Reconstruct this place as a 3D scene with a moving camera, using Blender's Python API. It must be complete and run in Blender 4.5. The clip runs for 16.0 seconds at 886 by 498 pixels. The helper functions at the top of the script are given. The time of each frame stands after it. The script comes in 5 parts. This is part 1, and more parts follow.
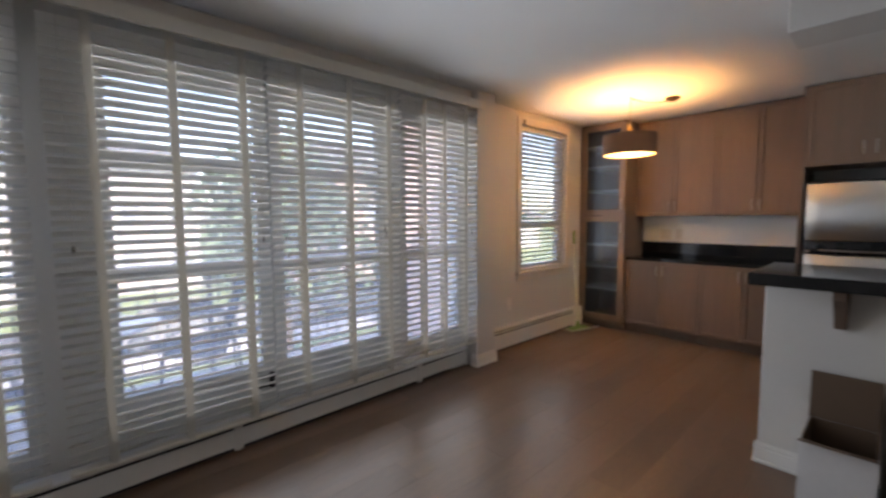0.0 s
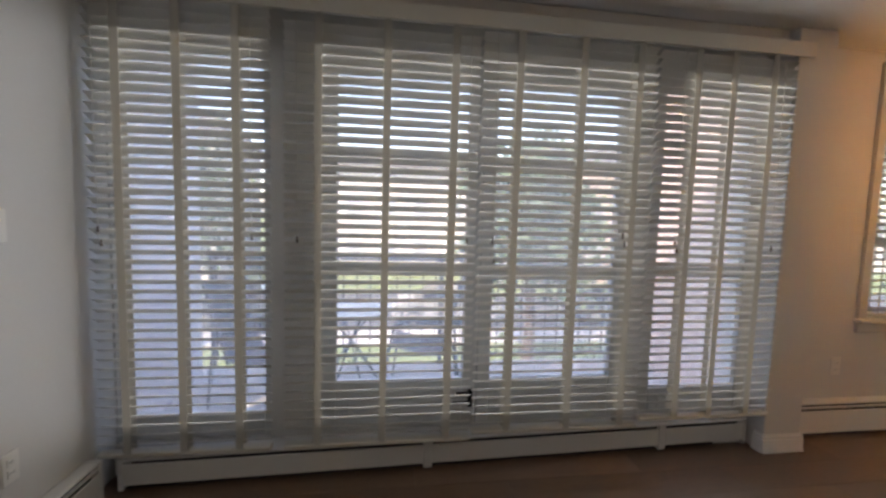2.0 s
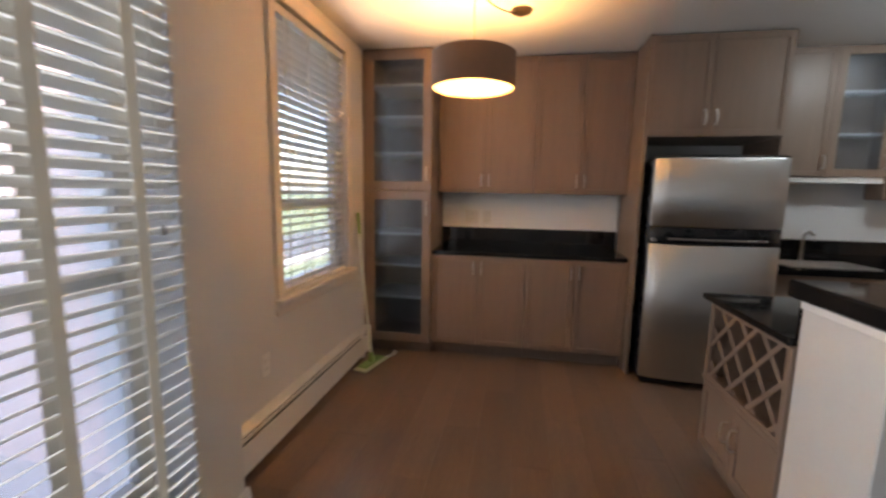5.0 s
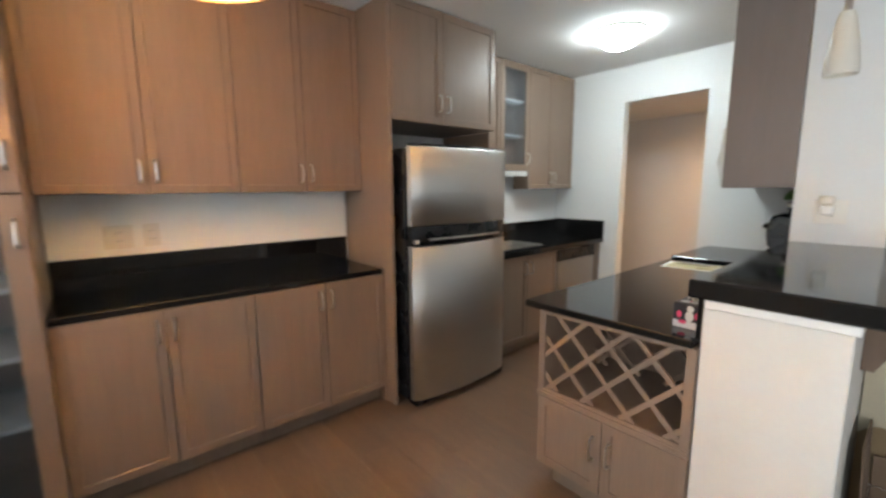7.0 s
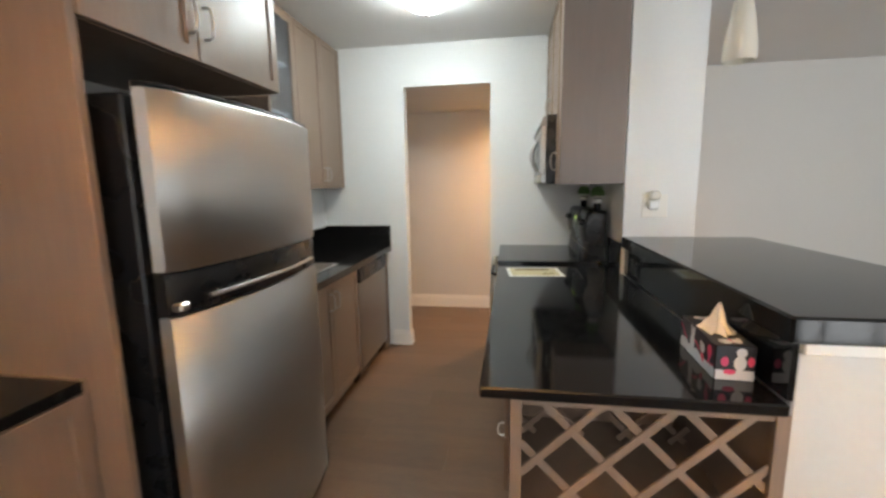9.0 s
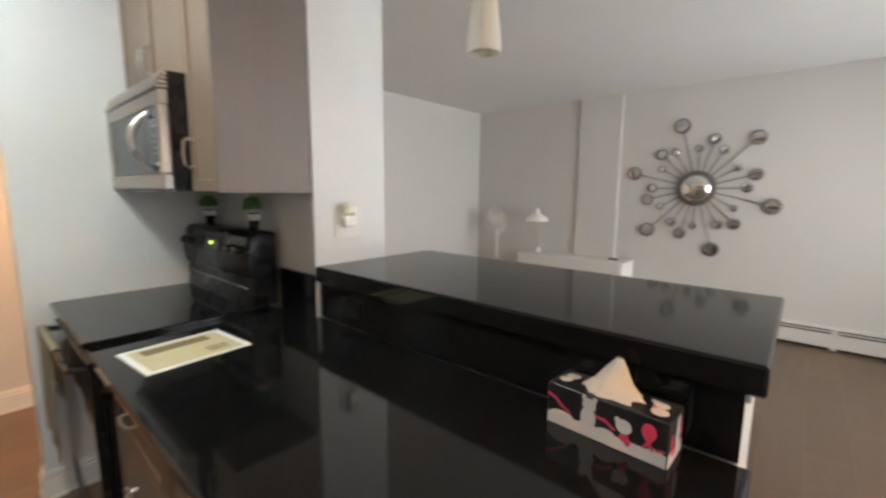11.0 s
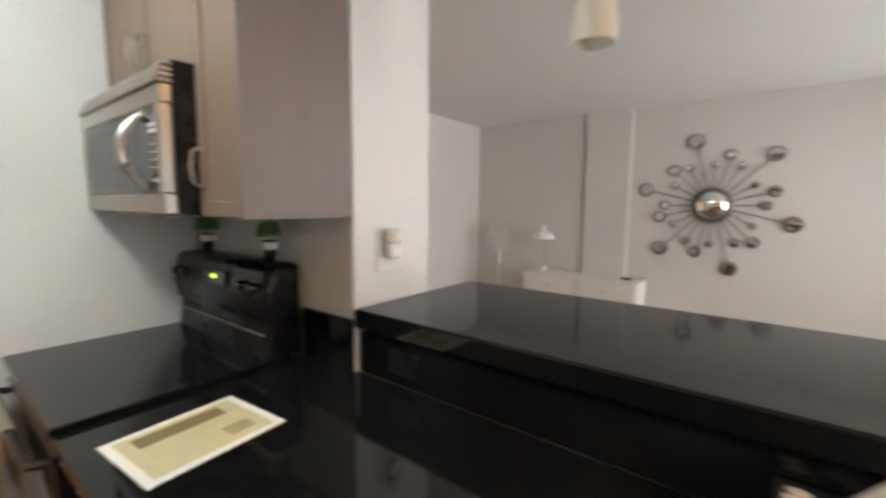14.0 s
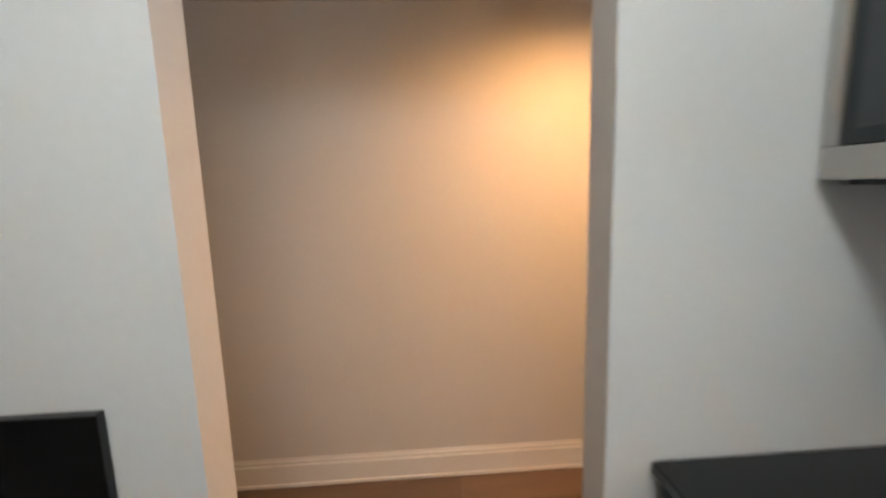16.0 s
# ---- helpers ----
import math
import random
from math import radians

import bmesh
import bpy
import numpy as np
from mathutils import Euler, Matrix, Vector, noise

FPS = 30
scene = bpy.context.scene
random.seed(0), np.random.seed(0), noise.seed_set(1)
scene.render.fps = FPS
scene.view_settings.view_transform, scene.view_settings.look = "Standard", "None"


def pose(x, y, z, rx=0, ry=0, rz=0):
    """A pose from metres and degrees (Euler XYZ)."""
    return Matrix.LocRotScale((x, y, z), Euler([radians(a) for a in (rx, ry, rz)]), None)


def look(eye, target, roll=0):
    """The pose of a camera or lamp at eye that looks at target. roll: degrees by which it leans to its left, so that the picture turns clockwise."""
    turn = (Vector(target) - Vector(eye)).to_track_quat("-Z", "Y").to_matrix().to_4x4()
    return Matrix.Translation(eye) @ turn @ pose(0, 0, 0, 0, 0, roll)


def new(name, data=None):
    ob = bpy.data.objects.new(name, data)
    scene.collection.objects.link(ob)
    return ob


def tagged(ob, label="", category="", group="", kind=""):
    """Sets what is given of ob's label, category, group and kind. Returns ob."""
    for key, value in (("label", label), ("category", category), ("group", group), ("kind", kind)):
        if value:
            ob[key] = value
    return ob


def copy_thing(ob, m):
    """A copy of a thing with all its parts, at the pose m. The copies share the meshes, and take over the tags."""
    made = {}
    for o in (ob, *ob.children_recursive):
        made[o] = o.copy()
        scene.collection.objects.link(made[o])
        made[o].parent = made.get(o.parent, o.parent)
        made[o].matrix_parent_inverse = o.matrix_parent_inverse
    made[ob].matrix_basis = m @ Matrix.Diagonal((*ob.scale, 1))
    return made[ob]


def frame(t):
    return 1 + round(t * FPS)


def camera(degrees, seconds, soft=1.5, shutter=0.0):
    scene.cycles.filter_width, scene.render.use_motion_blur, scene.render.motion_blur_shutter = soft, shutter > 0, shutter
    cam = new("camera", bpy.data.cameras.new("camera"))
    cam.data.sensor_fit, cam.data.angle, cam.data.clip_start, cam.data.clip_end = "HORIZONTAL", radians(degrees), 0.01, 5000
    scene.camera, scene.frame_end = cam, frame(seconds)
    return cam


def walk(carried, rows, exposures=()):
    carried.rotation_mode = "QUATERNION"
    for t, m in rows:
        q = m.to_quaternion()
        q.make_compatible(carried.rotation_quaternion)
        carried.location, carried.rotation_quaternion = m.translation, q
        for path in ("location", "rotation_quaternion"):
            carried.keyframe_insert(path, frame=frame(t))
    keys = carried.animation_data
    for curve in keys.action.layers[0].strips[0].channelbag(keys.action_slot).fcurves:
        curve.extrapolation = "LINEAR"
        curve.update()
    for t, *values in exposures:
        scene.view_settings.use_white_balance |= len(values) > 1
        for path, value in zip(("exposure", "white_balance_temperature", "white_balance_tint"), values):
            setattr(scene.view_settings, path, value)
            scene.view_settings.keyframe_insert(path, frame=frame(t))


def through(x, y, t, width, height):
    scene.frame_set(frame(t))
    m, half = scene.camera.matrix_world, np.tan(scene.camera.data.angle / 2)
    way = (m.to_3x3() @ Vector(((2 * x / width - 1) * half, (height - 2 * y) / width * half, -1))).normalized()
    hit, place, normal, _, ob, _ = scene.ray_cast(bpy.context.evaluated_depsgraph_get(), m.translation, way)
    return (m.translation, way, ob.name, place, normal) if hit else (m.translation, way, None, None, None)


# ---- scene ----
cam = camera(93.8, 16.0, soft=2.6, shutter=0.4)
# seconds, eye, target, roll
PATH = [
    (0, (0.575, 0.182, 1.335), (1.921, 1.653, 1.181), -0.4),
    (0.5, (0.602, 0.23, 1.296), (1.635, 1.938, 1.166), -0.1),
    (1, (0.67, 0.343, 1.313), (1.374, 2.21, 1.174), 0.5),
    (1.5, (0.806, 0.461, 1.321), (1.216, 2.412, 1.172), 1.4),
    (2, (1.011, 0.589, 1.336), (1.288, 2.563, 1.175), 1.6),
    (2.5, (1.174, 0.774, 1.332), (1.585, 2.725, 1.174), 0.7),
    (3, (1.324, 0.981, 1.335), (1.908, 2.886, 1.159), 0.1),
    (3.5, (1.519, 1.147, 1.344), (2.374, 2.944, 1.15), 0.2),
    (4, (1.689, 1.317, 1.336), (3.023, 2.79, 1.113), 0.1),
    (4.5, (1.854, 1.477, 1.332), (3.628, 2.361, 1.064), 0.5),
    (4.7, (1.944, 1.517, 1.326), (3.813, 2.177, 1.055), 0.8),
    (7, (3.203, 2.101, 1.349), (4.708, 0.817, 1.055), -0.4),
    (7.2, (3.342, 2.111, 1.346), (4.7, 0.673, 1.048), -0.5),
    (7.5, (3.496, 2.08, 1.348), (4.666, 0.487, 1.041), -1.1),
    (8, (3.771, 1.965, 1.345), (4.671, 0.205, 1.038), -0.9),
    (8.2, (3.882, 1.915, 1.34), (4.684, 0.11, 1.025), -1.0),
    (10.3, (4.554, 0.924, 1.334), (3.694, -0.862, 1.067), -0.1),
    (10.5, (4.55, 0.833, 1.333), (3.487, -0.839, 1.061), 0.1),
    (11, (4.541, 0.679, 1.344), (3.044, -0.618, 1.068), 0.4),
    (11.5, (4.557, 0.587, 1.363), (2.765, -0.254, 1.075), -0.5),
    (12, (4.539, 0.584, 1.386), (2.613, 0.12, 1.115), -0.8),
    (12.5, (4.503, 0.599, 1.385), (2.539, 0.325, 1.127), -0.7),
    (13, (4.499, 0.578, 1.384), (2.546, 0.23, 1.127), -0.5),
    (13.5, (4.491, 0.465, 1.376), (2.636, -0.243, 1.137), -0.2),
    (14, (4.496, 0.258, 1.374), (2.923, -0.959, 1.162), 0.5),
    (14.5, (4.565, -0.068, 1.36), (3.423, -1.694, 1.134), 0.9),
    (15, (4.632, -0.379, 1.353), (3.884, -2.22, 1.123), 0.5),
    (15.5, (4.672, -0.699, 1.349), (4.288, -2.646, 1.107), -0.57),
    (15.7, (4.70, -0.834, 1.339), (4.427, -2.798, 1.078), -0.96),
    (16, (4.732, -1.044, 1.35), (4.619, -3.019, 1.06), -1.71),
]
EXPOSURES = [(0.0, 3.4, 6850, 20), (0.6, 3.3, 7250, 20), (2.0, 3.2, 7450, 20), (3.0, 2.85, 7400, 21), (3.5, 2.68, 7350, 22), (4.0, 2.85, 7250, 22), (4.7, 3.35, 7050, 21), (7.0, 4.4, 7100, 14), (8.2, 4.4, 7200, 14), (10.3, 4.45, 7500, 17), (11.0, 4.5, 7500, 16), (12.5, 4.2, 7800, 18), (13.5, 4.25, 7800, 18), (14.0, 4.5, 7800, 19), (14.7, 4.4, 7350, 18), (15.5, 4.4, 7250, 20), (16.0, 4.15, 7350, 18)]
walk(cam, [(t, look(e, g, r)) for t, e, g, r in PATH], EXPOSURES)

# ---- light ----
world = bpy.data.worlds.new("sky")
scene.world = world
world.use_nodes = True
wn = world.node_tree.nodes
sky = wn.new("ShaderNodeTexSky")
sky.sky_type = "NISHITA"
sky.sun_disc = False
sky.sun_elevation, sky.sun_rotation = radians(46), radians(-144.5)
sky.air_density, sky.dust_density = 1.0, 2.0
world.node_tree.links.new(sky.outputs[0], wn["Background"].inputs[0])
wn["Background"].inputs[1].default_value = 0.112
sun = new("sun", bpy.data.lights.new("sun", "SUN"))
sun.data.energy, sun.data.angle, sun.data.color = 1.4, radians(2), (1.0, 0.94, 0.84)
sun.matrix_world = look((-10, -14, 18), (0, 0, 0))


def lamp(name, kind, place, watts, colour, size=0.04, target=None, cone=120, blend=0.6):
    ob = new(name, bpy.data.lights.new(name, kind))
    ob.data.energy, ob.data.color, ob.data.shadow_soft_size = watts, colour, size
    ob.matrix_world = look(place, target) if target else Matrix.Translation(place)
    if kind == "SPOT":
        ob.data.spot_size, ob.data.spot_blend = radians(cone), blend
    return ob


lamp("pendant_bulb", "POINT", (4.42, 1.86, 1.945), 4.8, (1.0, 0.55, 0.20), 0.05)
lamp("hall_spot", "SPOT", (4.06, -2.28, 2.085), 5.9, (1.0, 0.55, 0.23), 0.06, (4.10, -2.46, 0), 168, 1.0)


def sky_fill(name, x0, x1, z0, z1, y, watts, spread):
    """An area lamp added before one window's blind, standing in for sky light."""
    ob = new(name, bpy.data.lights.new(name, "AREA"))
    ob.data.shape, ob.data.size, ob.data.size_y = "RECTANGLE", x1 - x0, z1 - z0
    ob.data.energy, ob.data.color = watts * (x1 - x0) * (z1 - z0), (0.78, 0.90, 1.0)
    ob.data.spread = radians(spread)
    ob.matrix_world = look(((x0 + x1) / 2, y, (z0 + z1) / 2), ((x0 + x1) / 2, y - 1, (z0 + z1) / 2))


for a in ((-0.24, 0.44, 0.3, 2.10, 2.622, 0.62, 112), (0.685, 2.41, 0.3, 2.10, 2.622, 0.82, 125), (2.585, 3.20, 0.3, 2.10, 2.622, 0.75, 165), (4.085, 4.955, 0.78, 2.25, 2.79, 0.45, 165)):
    sky_fill("window_fill_lamp", *a)

# ---- materials ----


def nodes_of(name):
    m = bpy.data.materials.new(name)
    m.use_nodes = True
    return m, m.node_tree.nodes, m.node_tree.links, m.node_tree.nodes["Principled BSDF"]


def mat(name, colour, rough=0.5, metal=0.0, spec=0.5, vary=0.0, scale=3.0, fine=40.0, bump=0.0, stretch=(1, 1, 1), coat=0.0, rvary=0.0, random_tone=0.0):
    """A surface with its colour varied at two scales, fine relief, and a tone that differs from piece to piece."""
    m, n, l, b = nodes_of(name)
    b.inputs["Base Color"].default_value = (*colour, 1)
    b.inputs["Roughness"].default_value, b.inputs["Metallic"].default_value = rough, metal
    b.inputs["Coat Weight"].default_value, b.inputs["Specular IOR Level"].default_value = coat, spec
    if not (vary or bump or rvary):
        return m
    co, mp, info = n.new("ShaderNodeTexCoord"), n.new("ShaderNodeMapping"), n.new("ShaderNodeObjectInfo")
    mp.inputs["Scale"].default_value = stretch
    add = n.new("ShaderNodeVectorMath")
    add.operation = "ADD"
    spread = n.new("ShaderNodeVectorMath")
    spread.operation = "SCALE"
    l.new(info.outputs["Random"], spread.inputs[0])
    spread.inputs["Scale"].default_value = 17.0 if random_tone else 0.0
    l.new(co.outputs["Object"], add.inputs[0]), l.new(spread.outputs[0], add.inputs[1]), l.new(add.outputs[0], mp.inputs[0])
    big, small = n.new("ShaderNodeTexNoise"), n.new("ShaderNodeTexNoise")
    big.inputs["Scale"].default_value, small.inputs["Scale"].default_value = scale, fine
    big.inputs["Detail"].default_value = small.inputs["Detail"].default_value = 5
    for t in (big, small):
        l.new(mp.outputs[0], t.inputs["Vector"])
    mix = n.new("ShaderNodeMath")
    mix.operation = "ADD"
    l.new(big.outputs[0], mix.inputs[0]), l.new(small.outputs[0], mix.inputs[1])
    ramp = n.new("ShaderNodeMapRange")
    ramp.inputs[1].default_value, ramp.inputs[2].default_value = 0.6, 1.4
    ramp.inputs[3].default_value, ramp.inputs[4].default_value = 1 - vary, 1 + vary
    l.new(mix.outputs[0], ramp.inputs[0])
    tone = n.new("ShaderNodeMapRange")
    tone.inputs[3].default_value, tone.inputs[4].default_value = 1 - random_tone, 1 + random_tone
    l.new(info.outputs["Random"], tone.inputs[0])
    both = n.new("ShaderNodeMath")
    both.operation = "MULTIPLY"
    l.new(ramp.outputs[0], both.inputs[0]), l.new(tone.outputs[0], both.inputs[1])
    tint = n.new("ShaderNodeVectorMath")
    tint.operation = "SCALE"
    tint.inputs[0].default_value = colour
    l.new(both.outputs[0], tint.inputs["Scale"])
    l.new(tint.outputs[0], b.inputs["Base Color"])
    if rvary:
        rr = n.new("ShaderNodeMapRange")
        rr.inputs[1].default_value, rr.inputs[2].default_value = 0.3, 0.7
        rr.inputs[3].default_value, rr.inputs[4].default_value = rough - rvary, rough + rvary
        l.new(big.outputs[0], rr.inputs[0]), l.new(rr.outputs[0], b.inputs["Roughness"])
    if bump:
        bp = n.new("ShaderNodeBump")
        bp.inputs["Strength"].default_value, bp.inputs["Distance"].default_value = bump, 0.004
        l.new(small.outputs[0], bp.inputs["Height"]), l.new(bp.outputs[0], b.inputs["Normal"])
    return m


def glass(name, tint=(1, 1, 1), rough=0.0):
    m, n, l, b = nodes_of(name)
    b.inputs["Base Color"].default_value = (*tint, 1)
    b.inputs["Roughness"].default_value, b.inputs["Transmission Weight"].default_value, b.inputs["IOR"].default_value = rough, 1.0, 1.45
    return m


def glow(name, colour, strength):
    m, n, l, b = nodes_of(name)
    b.inputs["Base Color"].default_value = (0.9, 0.9, 0.9, 1)
    b.inputs["Emission Color"].default_value, b.inputs["Emission Strength"].default_value = (*colour, 1), strength
    return m


def thin_white(name, colour, through, rough=0.5):
    """A sheet that lets part of the light through."""
    m, n, l, b = nodes_of(name)
    b.inputs["Base Color"].default_value, b.inputs["Roughness"].default_value = (*colour, 1), rough
    tr, mix = n.new("ShaderNodeBsdfTranslucent"), n.new("ShaderNodeMixShader")
    tr.inputs[0].default_value = (*colour, 1)
    mix.inputs[0].default_value = through
    l.new(b.outputs[0], mix.inputs[1]), l.new(tr.outputs[0], mix.inputs[2])
    l.new(mix.outputs[0], n["Material Output"].inputs[0])
    return m


WALL = mat("wall_paint", (0.60, 0.585, 0.555), 0.55, vary=0.025, scale=1.2, fine=60, bump=0.12)
# Paler, cooler copy of wall_paint for the kitchen side.
KITCHENWALL = mat("pale_wall_paint", (0.68, 0.69, 0.685), 0.5, vary=0.025, scale=1.2, fine=60, bump=0.12)
CEIL = mat("ceiling_paint", (0.72, 0.715, 0.70), 0.85, vary=0.03, scale=2.0, fine=90, bump=0.5)
TRIM = mat("trim_paint", (0.76, 0.745, 0.71), 0.35, vary=0.02, scale=4, fine=30, bump=0.05)
PLANK = mat("laminate_plank", (0.148, 0.094, 0.062), 0.36, vary=0.22, scale=2.2, fine=22, bump=0.06, stretch=(1.0, 9.0, 1.0), random_tone=0.12, rvary=0.07)
ENDPANEL = mat("end_panel_laminate", (0.195, 0.155, 0.136), 0.5, vary=0.06, scale=5, fine=28, bump=0.04, stretch=(5, 5, 0.35))
CAB = mat("cabinet_laminate", (0.232, 0.161, 0.118), 0.42, vary=0.10, scale=5, fine=28, bump=0.06, stretch=(5, 5, 0.35), rvary=0.05)
CABIN = mat("cabinet_inside", (0.20, 0.15, 0.115), 0.55, vary=0.1, scale=5, fine=30, stretch=(5, 5, 0.4))
GRANITE = mat("black_granite", (0.008, 0.0075, 0.0075), 0.075, spec=0.38, vary=0.5, scale=60, fine=220, rvary=0.025)
STEEL = mat("brushed_steel", (0.58, 0.57, 0.55), 0.42, 1.0, vary=0.03, scale=1.5, fine=9, stretch=(1, 1, 90), rvary=0.02)
STEEL_NODES = STEEL.node_tree.nodes
grain = STEEL_NODES.new("ShaderNodeTangent")
grain.direction_type, grain.axis = "RADIAL", "Z"
STEEL.node_tree.links.new(grain.outputs[0], STEEL_NODES["Principled BSDF"].inputs["Tangent"])
STEEL_NODES["Principled BSDF"].inputs["Anisotropic"].default_value = 0.85
CHROME = mat("satin_nickel", (0.50, 0.46, 0.42), 0.33, 1.0, rvary=0.04, scale=12)
BLACK = mat("black_plastic", (0.010, 0.010, 0.011), 0.28, spec=0.35, vary=0.1, scale=8, fine=60, rvary=0.05)
BLACKGLASS = mat("black_ceramic_glass", (0.008, 0.008, 0.009), 0.07, spec=0.48, vary=0.1, scale=8, fine=90)
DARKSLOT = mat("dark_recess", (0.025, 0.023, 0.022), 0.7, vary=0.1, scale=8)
SLAT = thin_white("blind_slat_vinyl", (0.80, 0.78, 0.73), 0.42, 0.4)
TAPE = thin_white("blind_tape_cloth", (0.62, 0.59, 0.53), 0.32, 0.9)
HEADRAIL = mat("blind_rail", (0.66, 0.62, 0.54), 0.45, vary=0.02, scale=6)
FRAMEP = mat("window_frame_paint", (0.60, 0.60, 0.58), 0.4, vary=0.04, scale=5, fine=30)
CASING = mat("casing_paint", (0.66, 0.60, 0.53), 0.4, vary=0.03, scale=5, fine=30)
# Pale veil in the panes imitates the glare that washes out the view.
PANE, pn, pl, pb = nodes_of("hazed_window_glass")
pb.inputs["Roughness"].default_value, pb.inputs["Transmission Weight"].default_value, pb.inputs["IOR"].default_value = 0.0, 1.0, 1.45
veil, hazed, haze_noise, span = pn.new("ShaderNodeBsdfTranslucent"), pn.new("ShaderNodeMixShader"), pn.new("ShaderNodeTexNoise"), pn.new("ShaderNodeMapRange")
haze_noise.inputs["Scale"].default_value = 3.0
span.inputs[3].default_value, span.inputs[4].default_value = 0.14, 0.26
veil.inputs[0].default_value = (0.85, 0.86, 0.90, 1)
pl.new(haze_noise.outputs[0], span.inputs[0]), pl.new(span.outputs[0], hazed.inputs[0])
pl.new(pb.outputs[0], hazed.inputs[1]), pl.new(veil.outputs[0], hazed.inputs[2])
pl.new(hazed.outputs[0], pn["Material Output"].inputs[0])
FROST = glass("reeded_cabinet_glass", (0.48, 0.53, 0.59), 0.22)
FROST.node_tree.nodes["Principled BSDF"].inputs["Transmission Weight"].default_value = 0.96
HEATER = mat("heater_enamel", (0.66, 0.64, 0.60), 0.38, vary=0.03, scale=6, fine=30, bump=0.03)
PLATE = mat("ivory_plate", (0.72, 0.70, 0.65), 0.35)
SHADE = mat("shade_fabric", (0.13, 0.085, 0.06), 0.85, vary=0.08, scale=30, fine=300, bump=0.3)
SHADEIN = mat("shade_lining", (0.80, 0.62, 0.40), 0.7)
BRASS = mat("aged_bronze", (0.10, 0.07, 0.05), 0.4, 0.8)
MIRROR = mat("mirror_silver", (0.80, 0.80, 0.80), 0.03, 1.0)
MIRFRAME = mat("pewter_frame", (0.20, 0.19, 0.18), 0.38, 0.8, vary=0.1, scale=20)
WHITEWOOD = mat("white_lacquer", (0.74, 0.725, 0.69), 0.35, vary=0.02, scale=4, fine=30)
WHITEMETAL = mat("white_enamel_metal", (0.78, 0.775, 0.75), 0.3)
DISC = thin_white("opal_disc", (0.88, 0.84, 0.76), 0.62, 0.4)
OPAL = thin_white("opal_glass", (0.86, 0.83, 0.76), 0.45, 0.25)
PAPERW = mat("white_paper", (0.78, 0.77, 0.73), 0.8, vary=0.03, scale=20)
PAPERY = mat("cream_print", (0.56, 0.50, 0.30), 0.8, vary=0.06, scale=25)
INK = mat("brown_ink", (0.20, 0.15, 0.07), 0.8)
CARDW = mat("white_carton", (0.68, 0.67, 0.66), 0.6, vary=0.04, scale=6)
CARD = mat("brown_cardboard", (0.12, 0.076, 0.048), 0.85, vary=0.08, scale=8, fine=80, bump=0.1)
CARTONBLACK = mat("black_carton", (0.018, 0.016, 0.018), 0.35)
CARTONPINK = mat("pink_print", (0.70, 0.06, 0.14), 0.4)
CARTONGREY = mat("pale_print", (0.62, 0.62, 0.62), 0.4)
TISSUE = thin_white("tissue_paper", (0.84, 0.80, 0.73), 0.3, 0.9)
CLOTH = mat("cream_cloth", (0.62, 0.55, 0.42), 0.95, vary=0.06, scale=12, fine=120, bump=0.4)
MOPGREEN = mat("green_plastic", (0.22, 0.36, 0.10), 0.45)
MOPPAD = mat("pale_green_pad", (0.52, 0.55, 0.36), 0.9, vary=0.08, scale=30, bump=0.4, fine=150)
LEAF = mat("leaf_green", (0.065, 0.105, 0.04), 0.6, vary=0.35, scale=6, fine=60)
POTLEAF = mat("pot_plant_leaf", (0.15, 0.28, 0.09), 0.5, vary=0.3, scale=20, fine=90)
LED = glow("green_display", (0.55, 1.0, 0.05), 0.08)
DIFFUSER = glow("lamp_diffuser", (0.74, 0.92, 1.0), 3.3)
CONCRETE = mat("balcony_concrete", (0.42, 0.41, 0.40), 0.85, vary=0.1, scale=3, fine=50, bump=0.3)
STUCCOPINK = mat("pink_stucco", (0.70, 0.56, 0.51), 0.9, vary=0.06, scale=3, fine=80, bump=0.4)
STUCCOGREY = mat("grey_partition", (0.70, 0.69, 0.76), 0.8, vary=0.04, scale=3, fine=80, bump=0.2)
IRON = mat("painted_iron", (0.05, 0.055, 0.065), 0.5, 0.3)
SLING = mat("chair_sling_mesh", (0.045, 0.06, 0.10), 0.8, vary=0.1, scale=40, fine=300)
GRASS = mat("lawn_grass", (0.13, 0.17, 0.06), 0.95, vary=0.3, scale=0.8, fine=12, bump=0.6)
ASPHALT = mat("road_asphalt", (0.055, 0.055, 0.057), 0.9, vary=0.15, scale=0.7, fine=30, bump=0.3)
BARK = mat("tree_bark", (0.10, 0.075, 0.055), 0.95, vary=0.3, scale=8, fine=40, bump=0.8)
BRICKFAR = mat("far_brick", (0.40, 0.31, 0.27), 0.9, vary=0.15, scale=2, fine=20, bump=0.3)
SIDING = mat("far_siding", (0.55, 0.53, 0.50), 0.8, vary=0.05, scale=1, fine=12, stretch=(0.3, 0.3, 8))
ROOF = mat("far_roof", (0.10, 0.095, 0.09), 0.9, vary=0.2, scale=3, fine=20)
CARPAINT = mat("car_paint", (0.10, 0.12, 0.16), 0.25, 0.3, coat=0.6)
RUBBER = mat("tyre_rubber", (0.02, 0.02, 0.02), 0.85)

# ---- building blocks ----


